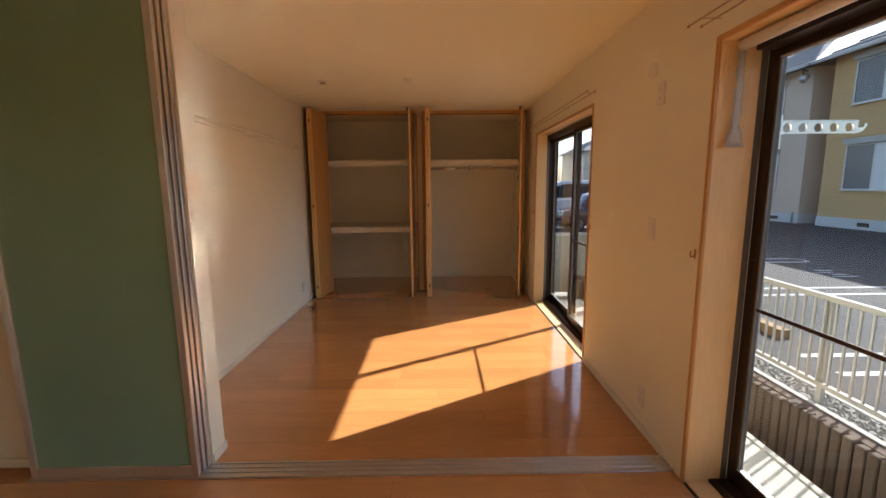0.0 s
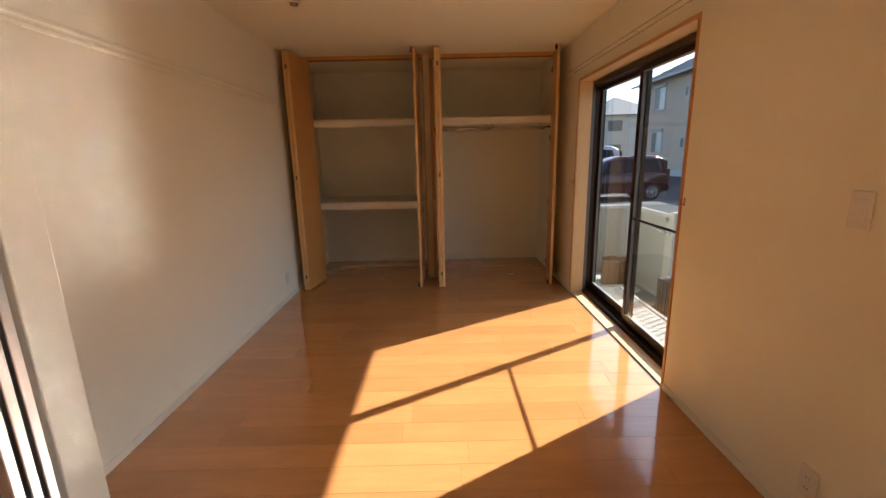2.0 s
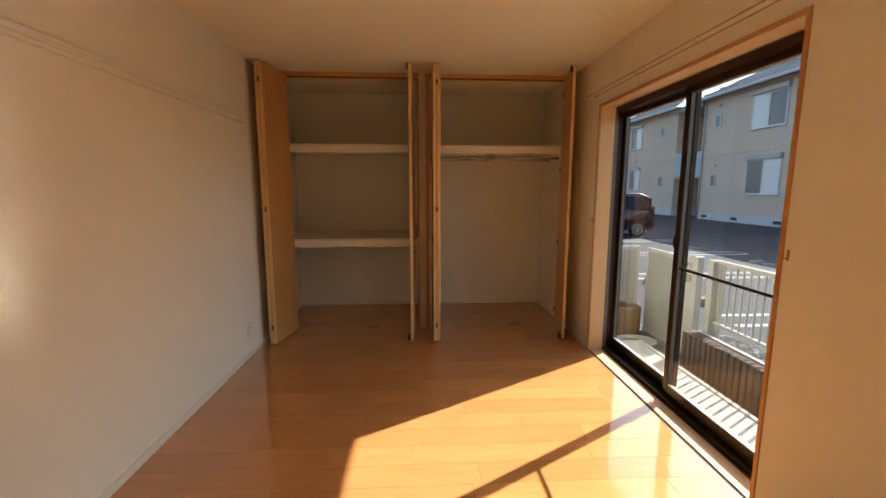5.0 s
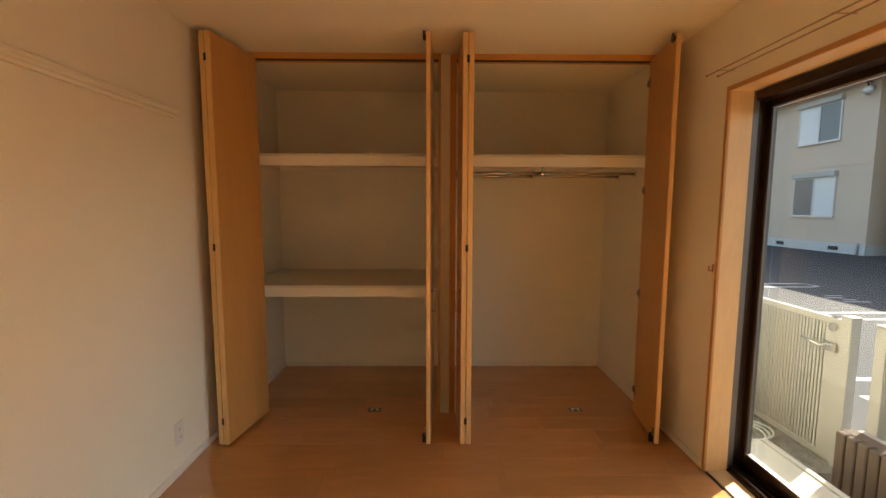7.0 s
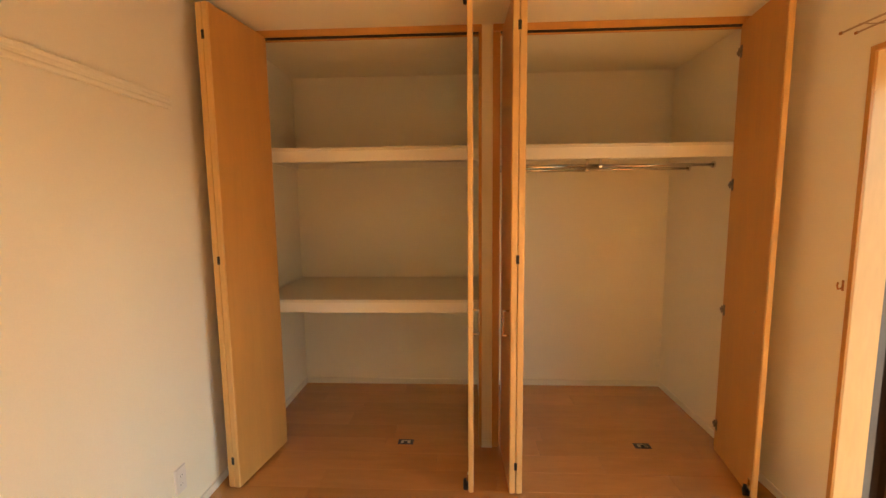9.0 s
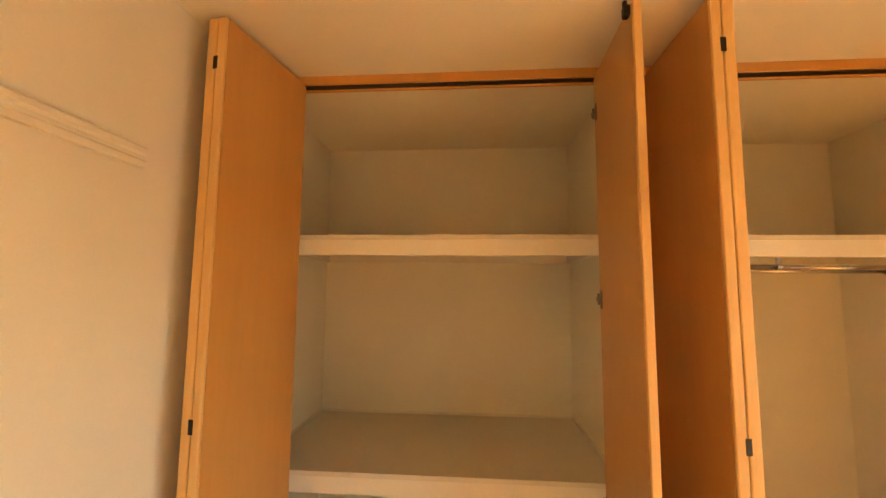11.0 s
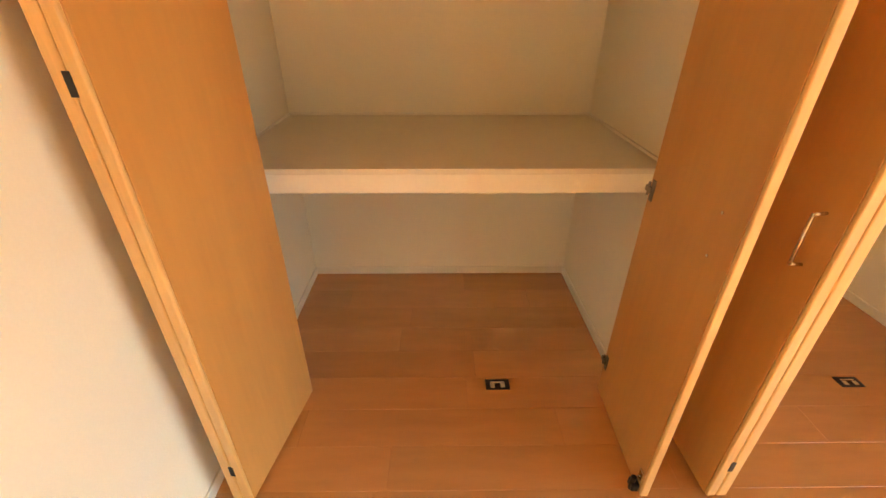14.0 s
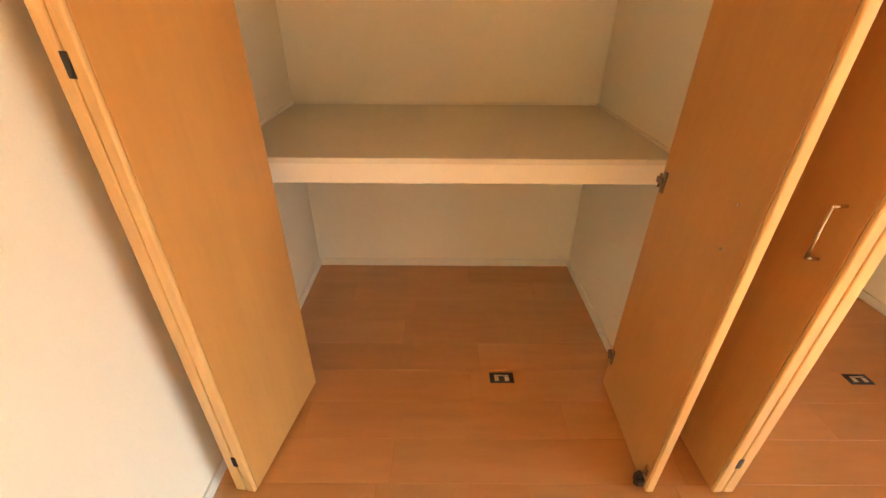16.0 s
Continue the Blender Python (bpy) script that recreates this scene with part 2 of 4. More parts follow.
for y0, y1, z0 in ((LY, W1[0], -0.6), (W1[0], W1[1], WTOP), (W1[1], W2[0], -0.6), (W2[0], W2[1] + 0.03, WTOP), (W2[1] + 0.03, YB + 0.12, -0.6)):
    bx(bm, XR + 0.118, y0, z0, XO, y1, H)
for w in (W1, (W2[0], W2[1] + 0.03)):
    bx(bm, XR + 0.118, w[0], -0.6, XO, w[1], -0.003)
structure("wall_right", bm, WALL, "cream papered wall with two tall sliding windows", "wall")
structure("closet_divider_wall", bx(B(), 0.033, YC + 0.03, -0.012, 0.098, YB, H), WALL, "white papered wall between the two closets", "wall")
structure("closet_stub_wall", bx(B(), XL, YC + 0.02, -0.012, -1.212, YC + 0.06, H), WALL, "narrow cream wall beside the closet opening", "wall")
structure("roof_eave", bx(B(), XO, LY, 2.38, 2.50, YB + 1.5, 2.54), CONC, "pale underside of the eave above the terrace", "eave")

# skirting
for a in ((XL, YP1, XL + 0.008, YC + 0.018), (XL, YC + 0.062, XL + 0.008, YB), (XL + 0.008, YB - 0.008, 0.033, YB), (0.098, YB - 0.008, XR, YB), (0.025, YC + 0.04, 0.033, YB - 0.008),
          (0.098, YC + 0.04, 0.106, YB - 0.008), (XR - 0.008, W1[1] + 0.18, XR, W2[0] - 0.004), (XR - 0.008, W2[1] + 0.004, XR, YB - 0.008), (LX, YP0 - 0.008, -1.735, YP0), (-0.893, YP0 + 0.002, -0.885, YP1 + 0.008), (XL + 0.008, YP1, -0.885, YP1 + 0.008)):
    structure("baseboard", bx(B(), a[0], a[1], 0.0, a[2], a[3], 0.045, 0.002), TRIMW, "low white skirting board along the wall", "baseboard")

# closet head and posts
for x0, x1 in ((XL + 0.001, 0.0185), (0.0785, XR - 0.001)):
    structure("closet_head_trim", bx(B(), x0, YC - 0.02, 2.338, x1, YC + 0.03, H - 0.001, 0.002), DOORW, "orange-brown wooden head above the closets", "trim")
for x0, x1 in ((-1.208, 0.002), (0.118, 1.395)):
    bm = B()
    bx(bm, x0, YC - 0.012, 2.3345, x1, YC - 0.004, 2.338)
    bx(bm, x0, YC - 0.004, 2.334, x1, YC + 0.014, 2.338)
    structure("closet_track", bm, BLACK, "dark metal door track under the closet head", "track")
    structure("closet_head_lip", bx(B(), x0, YC + 0.014, 2.328, x1, YC + 0.029, 2.3375, 0.002), DOORW, "orange-brown wooden lip behind the door track", "trim")
structure("closet_post_wall", bx(B(), 0.019, YC - 0.008, -0.012, 0.078, YC + 0.0295, H - 0.001, 0.002), WALL, "narrow cream papered wall end between the closets", "wall")
structure("baseboard", bx(B(), 0.019, YC - 0.014, 0.0, 0.078, YC - 0.0085, 0.045, 0.001), TRIMW, "short white skirting piece between the closets", "baseboard")
for x0, x1 in ((-1.225, -1.208), (0.002, 0.0185), (0.0785, 0.118), (1.395, 1.412)):
    structure("closet_post_trim", bx(B(), x0, YC - 0.005, 0.0, x1, YC + 0.03, 2.338, 0.002), DOORW, "orange-brown wooden closet post", "trim")
structure("closet_stub_wall", bx(B(), 1.412, YC + 0.0, -0.012, XR, YC + 0.04, H), WALL, "narrow cream wall beside the closet opening", "wall")

# wall rail
bm = B()
prism(bm, [(XL, 1.853), (XL + 0.016, 1.853), (XL + 0.018, 1.858), (XL + 0.018, 1.868), (XL + 0.011, 1.874), (XL + 0.011, 1.884), (XL + 0.018, 1.890), (XL + 0.018, 1.902), (XL + 0.015, 1.906), (XL, 1.906)], "y", YP1 + 0.02, 4.665)
structure("wall_rail", bm, WALL, "cream grooved picture rail on the wall", "rail")


# ---------- windows ----------
def window(name, y0, y1, bar, deep, reveal=0.0):
    root = tagged(new(name), "tall bronze aluminium sliding window with clear glass", "window", kind="structure")
    root.matrix_world = pose(0, 0, 0)
    t, p = 0.02, 0.006
    # wooden lining: edges proud of the wall
    for a in ((XR - p, y0 - 0.001, 0.0, XR + 0.006, y0 + t, WTOP - t), (XR - p, y1 - t, 0.0, XR + 0.006, y1 + 0.001, WTOP - t), (XR - p, y0 - 0.001, WTOP - t, XR + 0.006, y1 + 0.001, WTOP + 0.002)):
        part("casing", bx(B(), *a, 0.0015), CASING, root, "orange-brown wooden casing edge")
    for a in ((XR + 0.006, y0, 0.004, XR + 0.118, y0 + t, WTOP), (XR + 0.006, y1 - t, 0.004, XR + 0.118 + reveal, y1, WTOP), (XR + 0.006, y0 + t, WTOP - t, XR + 0.118, y1 - t, WTOP - 0.001)):
        part("lining", bx(B(), *a), LINING, root, "pale wooden window lining")
    part("sill", bx(B(), XR + 0.012, y0 + t, -0.04, XR + 0.118, y1 - t, 0.006, 0.002), LINING, root, "pale wooden sill board")
    part("sill_gap", bx(B(), XR - 0.004, y0 + t, -0.03, XR + 0.012, y1 - t, -0.002), BLACK, root, "dark gap strip before the sill")
    a0, a1 = y0 + t, y1 - t
    top = WTOP - t
    x = XR + 0.118
    a1 = y1 + deep
    for a in ((x, a0, 0.0, x + 0.012, a0 + 0.02, top), (x + reveal, y1 - t, 0.0, x + reveal + 0.03, y1 - t + 0.02, top)):
        part("jamb_strip", bx(B(), *a, 0.001), DULLALU, root, "grey aluminium jamb strip")
    f0, f1 = x + 0.012, x + 0.14
    for a in ((f0, a0, 0.0, f1, a0 + 0.022, top), (f0 + reveal + 0.018, a1 - 0.022, 0.0, f1, a1, top), (f0, a0 + 0.022, top - 0.045, f1, a1 - 0.022, top)):
        part("window_frame", bx(B(), *a, 0.002), BRONZE, root)
    bm = bx(B(), f0 - 0.012, a0 + 0.0, -0.002, f1, a1 - 0.0, 0.018, 0.002)
    for xx in (f0 + 0.0, f0 + 0.028, f0 + 0.068, f0 + 0.108):
        bx(bm, xx, a0 + 0.033, 0.018, xx + 0.006, a1 - 0.033, 0.036)
    part("window_frame", bm, BRONZE, root, "bronze aluminium bottom track")
    mid = (a0 + a1) / 2 + 0.02
    for which, s0, s1, sx in (("near", a0 + 0.012, mid + 0.020, f0 + 0.034), ("far", mid - 0.020, a1 - 0.012, f0 + 0.074)):
        sash = part("sash", bx(B(), sx, s0, 0.028, sx + 0.03, s0 + 0.042, top - 0.02, 0.002), BRONZE, root, "bronze aluminium sliding sash")
        part("stile", bx(B(), sx, s1 - 0.042, 0.028, sx + 0.03, s1, top - 0.02, 0.002), BRONZE, sash)
        part("bottom_rail", bx(B(), sx + 0.001, s0 + 0.042, 0.028, sx + 0.029, s1 - 0.042, 0.10, 0.002), BRONZE, sash)
        part("top_rail", bx(B(), sx + 0.001, s0 + 0.042, top - 0.075, sx + 0.029, s1 - 0.042, top - 0.02, 0.002), BRONZE, sash)
        for zz in ((0.10, 0.108), (top - 0.083, top - 0.075)):
            part("glazing_bead", bx(B(), sx + 0.004, s0 + 0.042, zz[0], sx + 0.026, s1 - 0.042, zz[1]), ALU, sash, "thin grey glazing bead")
        for yy in (s0 + 0.042, s1 - 0.050):
            part("glazing_bead", bx(B(), sx + 0.004, yy, 0.108, sx + 0.026, yy + 0.008, top - 0.083), DULLALU, sash, "thin grey glazing bead")
        pane = part("pane", bx(B(), sx + 0.013, s0 + 0.050, 0.108, sx + 0.017, s1 - 0.050, top - 0.083), GLASS, sash, "clear glass pane")
        pane.visible_shadow = False
        if which == bar:
            part("cross_bar", bx(B(), sx + 0.009, s0 + 0.042, 0.857, sx + 0.021, s1 - 0.042, 0.874, 0.003), BRONZE, sash, "thin dark cross bar")
        hy = (s0 + 0.012, s0 + 0.03) if which == "near" else (s1 - 0.03, s1 - 0.012)
        bm = B()
        bx(bm, sx - 0.003, hy[0] - 0.006, 0.93, sx, hy[0], 1.08)
        bx(bm, sx - 0.003, hy[1], 0.93, sx, hy[1] + 0.006, 1.08)
        bx(bm, sx - 0.003, hy[0], 0.93, sx, hy[1], 0.936)
        bx(bm, sx - 0.003, hy[0], 1.074, sx, hy[1], 1.08)
        part("finger_pull", bm, BRONZE, sash, "recessed bronze finger pull")
    bm = B()
    bx(bm, f0 + 0.022, mid - 0.012, 0.985, f0 + 0.034, mid + 0.012, 1.03, 0.003)
    bx(bm, f0 + 0.014, mid - 0.006, 1.0, f0 + 0.022, mid + 0.006, 1.06, 0.002)
    part("crescent_lock", bm, BRONZE, root, "bronze crescent lock")
    return root


window("window_1", *W1, "far", -0.02, 0.055)
window("window_2", *W2, "near", 0.028)

# aluminium floor track and ceiling track of the sliding panels
for nm, z0, z1, lab in (("panel_floor_track", -0.011, 0.004, "ribbed silver aluminium floor track"), ("panel_ceiling_track", H - 0.03, H - 0.001, "silver aluminium ceiling track")):
    bm = bx(B(), -1.725, 1.487, z0, XR - 0.001, YP0 - 0.002, z1, 0.001)
    for k in range(4):
        y = 1.488 + k * 0.0335
        if z0 < 1:
            bx(bm, -1.725, y, z1, XR - 0.001, y + 0.012, z1 + 0.005)
    structure(nm, bm, ALU, lab, "track")


# ---------- sliding panels ----------
def sliding_panel(x0, x1, y, label):
    th, z0, z1, fw = 0.026, 0.010, H - 0.032, 0.034
    ob = thing("sliding_panel", label, "sliding door", (x0, y, z0), group="stacked sliding panels")
    w, h = x1 - x0, z1 - z0
    for a in ((0, 0, 0, fw, th, h), (w - fw, 0, 0, w, th, h)):
        part("stile", bx(B(), *a, 0.002), ALU, ob, "slim silver aluminium stile")
    for a in ((fw, 0.001, 0, w - fw, th - 0.001, 0.055), (fw, 0.001, h - 0.055, w - fw, th - 0.001, h)):
        part("rail", bx(B(), *a, 0.002), ALU, ob, "silver aluminium rail")
    part("pane", bx(B(), fw - 0.003, 0.010, 0.052, w - fw + 0.003, 0.016, h - 0.052), GREEN, ob, "frosted dark green pane")
    return ob


for k in range(3):
    sliding_panel(-1.715 + 0.004 * k, -0.903 + 0.004 * k, 1.492 + 0.036 * k, "frosted green sliding panel in silver aluminium frame")


# ---------- closet doors ----------
def handle(parent, u, v, side):
    bm = B()
    s = side
    tube(bm, [(u, v, 0.795), (u, v + s * 0.028, 0.797), (u, v + s * 0.028, 0.917), (u, v, 0.919)], 0.0042, 8)
    part("handle", bm, STEEL, parent, "slim satin steel bar handle", smooth=True)


def hinge(parent, u, v, z, side):
    bm = bx(B(), u + 0.012, min(v, v + side * 0.004), z - 0.032, u + 0.03, max(v, v + side * 0.004), z + 0.03, 0.001)
    bx(bm, u - 0.010, min(v, v + side * 0.010), z - 0.009, u + 0.024, max(v, v + side * 0.008), z + 0.008, 0.001)
    rod(bm, (u + 0.004, v + side * 0.006, z - 0.02), (u + 0.004, v + side * 0.006, z + 0.02), 0.004, 8)
    part("hinge", bm, HINGE, parent, "small dark nickel hinge")


DZ0, DZ1 = 0.012, 2.345


def leaf(parent, v0, v1, length, label=""):
    """A leaf along local +x from the hinge to its pale rounded front edge."""
    part("leaf", bx(B(), 0.0, v0, DZ0, length - 0.012, v1, DZ1, 0.001), DOORW, parent, label)
    part("edge_band", bx(B(), length - 0.012, v0 + 0.0004, DZ0, length, v1 - 0.0004, DZ1, 0.0045, 3), EDGEW, parent, "pale wooden edge band")


def closet_door(back, front, pair, inner=1):
    d = Vector(front) - Vector(back)
    rz = math.degrees(math.atan2(d.y, d.x))
    n = d.length
    if pair:
        ob = thing("folding_door", "orange-brown wooden folding closet door standing open, folded double", "closet door", (*back, 0), rz, "closet doors")
        # two leaves, folded flat; seen from the front the thin one lies on the local +y or -y side
        for a, b in ((0.0008, 0.030), (-0.033, -0.0008)):
            leaf(ob, min(a * inner, b * inner), max(a * inner, b * inner), n, "orange-brown veneered leaf")
        for z in (0.155, 1.177, 2.206):
            part("latch", bx(B(), n - 0.002, -0.0075, z - 0.020, n + 0.0015, 0.0075, z + 0.020, 0.001), BLACK, ob, "black hinge plate in the door edge")
        handle(ob, n - 0.062, 0.030 * inner, inner) if inner < 0 else handle(ob, n - 0.062, -0.033, -1)
    else:
        ob = thing("closet_door", "orange-brown wooden closet door leaf standing open", "closet door", (*back, 0), rz, "closet doors")
        leaf(ob, -0.0125, 0.0125, n, "orange-brown veneered leaf")
        for z in (0.166, 0.837, 1.522, 2.202):
            hinge(ob, 0.0, -0.0125, z, -1)
        handle(ob, n - 0.085, 0.0125, 1)
        # guide rollers and catch on the inner face
        bm = bx(B(), n - 0.045, -0.036, 0.014, n - 0.012, -0.0125, 0.045, 0.004)
        rod(bm, (n - 0.028, -0.03, 0.012), (n - 0.028, -0.03, 0.065), 0.008, 10)
        part("guide_roller", bm, BLACK, ob, "black plastic guide roller")
        bm = bx(B(), n - 0.04, -0.030, DZ1 - 0.035, n - 0.012, -0.0125, DZ1 - 0.002, 0.004)
        rod(bm, (n - 0.026, -0.024, DZ1 - 0.02), (n - 0.026, -0.024, DZ1 + 0.012), 0.007, 10)
        part("guide_roller", bm, BLACK, ob, "black plastic guide roller")
        bm = bx(B(), n - 0.034, -0.018, 0.065, n - 0.014, -0.0125, 0.10, 0.001)
        bx(bm, n - 0.026, -0.022, 0.07, n - 0.02, -0.0125, 0.08, 0.001)
        part("catch", bm, STEEL, ob, "small steel catch")
        for z in (0.805, 0.91):
            part("screw", rod(B(), (n - 0.085, -0.0165, z), (n - 0.085, -0.0145, z), 0.004, 8), STEEL, ob)
    return ob


closet_door((-1.184, YC), (-1.252, 4.782), True, 1)
closet_door((-0.040, YC), (-0.053, 4.782), False)
closet_door((0.158, YC), (0.165, 4.782), True, -1)
closet_door((1.370, YC), (1.303, 4.782), False)



# ---------- closet shelves and rails ----------
def shelf(x0, x1, z1, label):
    ob = thing("closet_shelf", label, "shelf", (x0, 5.275, z1 - 0.08), group="closet shelves")
    w, dep = x1 - x0, YB - 5.275
    part("board", bx(B(), 0.001, 0.0, 0.062, w - 0.001, dep - 0.001, 0.08, 0.0015), SHELF, ob, "grey-white laminated board")
    part("fascia", bx(B(), 0.001, 0.003, 0.0, w - 0.001, 0.026, 0.062, 0.0015), TRIMW, ob, "white front batten")
    for a in ((0.001, 0.026, 0.022, 0.02, dep - 0.001, 0.062), (w - 0.02, 0.026, 0.022, w - 0.001, dep - 0.001, 0.062), (0.02, dep - 0.02, 0.022, w - 0.02, dep - 0.001, 0.062)):
        part("batten", bx(B(), *a), TRIMW, ob)
    for a in ((0.001, 0.02, 0.08, 0.009, dep - 0.001, 0.090), (w - 0.009, 0.02, 0.08, w - 0.001, dep - 0.001, 0.090), (0.009, dep - 0.009, 0.08, w - 0.009, dep - 0.001, 0.090)):
        part("edge_strip", bx(B(), *a), TRIMW, ob)
    return ob


shelf(XL, 0.033, 0.870, "white closet shelf at waist height with batten front")
shelf(XL, 0.033, 1.763, "high white closet shelf with batten front")
shelf(0.098, XR, 1.760, "high white closet shelf above a steel hanging rail")
for yy, zz in ((5.50, 1.655), (5.78, 1.655)):
    ob = thing("hanging_rail", "telescopic steel hanging rail under the closet shelf", "closet rail", (0.098, yy, zz), group="closet rails")
    w = XR - 0.098
    part("pipe", rod(B(), (0.0, 0, 0), (0.66, 0, 0), 0.0125, 16), STEEL, ob, "thick steel pipe", smooth=True)
    part("pipe", rod(B(), (0.66, 0, 0), (w, 0, 0), 0.0098, 16), STEEL, ob, "thin steel pipe", smooth=True)
    for u in (0.006, w - 0.006):
        part("socket", rod(B(), (u - 0.005, 0, 0), (u + 0.005, 0, 0), 0.021, 16), STEEL, ob)
    bm = bx(B(), 0.652, -0.006, 0.0, 0.668, 0.006, 0.07)
    rod(bm, (0.65, 0, 0), (0.67, 0, 0), 0.0155, 14)
    part("bracket", bm, STEEL, ob, "steel middle bracket")

for x in (-0.4375, 0.966):
    ob = thing("floor_guide_plate", "dark recessed door guide plate in the plank floor", "door guide", (x, 5.23, 0.0), group="floor guide plates")
    part("plate", bx(B(), -0.047, -0.026, -0.004, 0.047, 0.026, 0.002, 0.001), BLACK, ob)
    for u in (-0.02, 0.02):
        part("keeper", bx(B(), u - 0.009, -0.018, 0.002, u + 0.009, 0.004, 0.0045, 0.001), STEEL, ob, "steel keeper")
    part("keeper", bx(B(), -0.028, 0.006, 0.002, 0.028, 0.013, 0.004, 0.001), STEEL, ob, "steel keeper")


# ---------- wall and ceiling fittings ----------
def outlet(at, rz, label, kind_name="wall_outlet", h=0.12, rockers=0):
    ob = thing(kind_name, label, "outlet" if not rockers else "switch", at, rz)
    part("plate", bx(B(), -0.035, -0.008, -h / 2, 0.035, 0.0, h / 2, 0.004, 2), PLASTIC, ob)
    if rockers:
        part("rocker", bx(B(), -0.02, -0.012, -0.035, 0.02, -0.008, 0.035, 0.002), PLASTIC, ob)
    else:
        for z in (-0.02, 0.02):
            part("socket", bx(B(), -0.016, -0.0095, z - 0.012, 0.016, -0.008, z + 0.012, 0.0007), PLASTIC, ob)
            for u in (-0.006, 0.006):
                part("slot", bx(B(), u - 0.001, -0.0102, z - 0.004, u + 0.001, -0.009, z + 0.004), BLACK, ob)
    return ob


outlet((XL, 4.54, 0.225), 90, "white double wall outlet near the skirting")
outlet((XR, 1.845, 0.21), -90, "white wall outlet low on cream wall")
outlet((XR, 1.852, 1.168), -90, "white light switch on cream wall", "light_switch", rockers=1)
outlet((XR, 1.842, 1.865), -90, "narrow white air conditioner outlet high on wall", "wall_outlet", h=0.115)
ob = thing("sleeve_cap", "round white pipe sleeve cap on cream wall", "wall cap", (XR, 1.935, 2.0))
part("cap", rod(B(), (-0.012, 0, 0), (0, 0, 0), 0.042, 28), PLASTIC, ob)
part("rim", rod(B(), (-0.016, 0, 0), (-0.012, 0, 0), 0.034, 28), PLASTIC, ob)

ob = thing("ceiling_rose", "oval ceiling lamp socket without a lamp", "lamp socket", (-0.77, 3.655, H))
part("base", rod(B(), (0, 0, -0.012), (0, 0, 0), 0.045, 24), PLASTIC, ob)
part("socket", rod(B(), (0, 0, -0.024), (0, 0, -0.012), 0.026, 20), RAILM, ob, "beige socket body")
for u in (-0.014, 0.014):
    part("slot", bx(B(), u - 0.002, -0.01, -0.0255, u + 0.002, 0.01, -0.023), BLACK, ob)
ob = thing("smoke_alarm", "small round white smoke alarm on the ceiling", "smoke alarm", (0.018, 3.60, H))
part("base", rod(B(), (0, 0, -0.012), (0, 0, 0), 0.04, 24), PLASTIC, ob)
part("cover", rod(B(), (0, 0, -0.03), (0, 0, -0.012), 0.024, 24, 0.034), PLASTIC, ob)

for y in (1.462, W2[0] - 0.022, W2[1] + 0.022):
    ob = thing("tieback_hook", "brown metal curtain tieback hook by the casing", "curtain hook", (XR, y, 1.095), group="tieback hooks")
    part("plate", bx(B(), -0.004, -0.005, -0.022, 0.0, 0.005, 0.022, 0.0015), BRASS, ob)
    part("hook", tube(B(), [(-0.003, 0, -0.010), (-0.020, 0, -0.014), (-0.024, 0, 0.0), (-0.021, 0, 0.014)], 0.003, 8), BRASS, ob, smooth=True)


def curtain_rail(y0, y1):
    ob = thing("curtain_rail", "slim brass-coloured double curtain rail above the window", "curtain rail", (XR, (y0 + y1) / 2, 2.066))
    w = (y1 - y0) / 2
    for u in (-0.030, -0.086):
        part("track", bx(B(), u - 0.0025, -w, -0.003, u + 0.0025, w, 0.003, 0.0008), RAILM, ob, "slim beige metal track")
        for s in (-w, w):
            part("end_cap", bx(B(), u - 0.004, s - 0.006, -0.005, u + 0.004, s + 0.006, 0.005, 0.0015), BRASS, ob)
    for s in (-0.92 * w, -0.3 * w, 0.3 * w, 0.92 * w):
        bm = bx(B(), -0.089, s - 0.003, 0.003, 0.0, s + 0.003, 0.005, 0.0008)
        part("bracket", bm, RAILM, ob, "small metal bracket")


curtain_rail(2.70, 4.60)
curtain_rail(-0.45, 1.50)

# rolled blind at the head of the living room window, with a hanging strip
ob = thing("roller_blind", "white cloth roller blind with a hanging end", "blind", (XR + 0.075, 0.52, 1.955))
part("roll", rod(B(), (0, -0.84, 0), (0, 0.865, 0), 0.022, 16), PAPER, ob, smooth=True)
bm = B()
rows = []
for i in range(15):
    z = -0.02 - i * 0.027
    flare = 0.0 if i < 11 else (i - 11) * 0.006
    rows.append([bm.verts.new((-0.016 + 0.011 * j + 0.003 * math.sin(i * 1.7 + j * 2.0) - flare * (1.5 - j), 0.866 + 0.005 * math.cos(i * 2.1 + j * 1.3), z)) for j in range(4)])
for a, b in zip(rows, rows[1:]):
    for j in range(3):
        bm.faces.new((a[j], a[j + 1], b[j + 1], b[j]))
bmesh.ops.solidify(bm, geom=bm.faces[:], thickness=0.004)
part("cloth_end", bm, PAPER, ob, "crumpled white hanging strip", smooth=True)


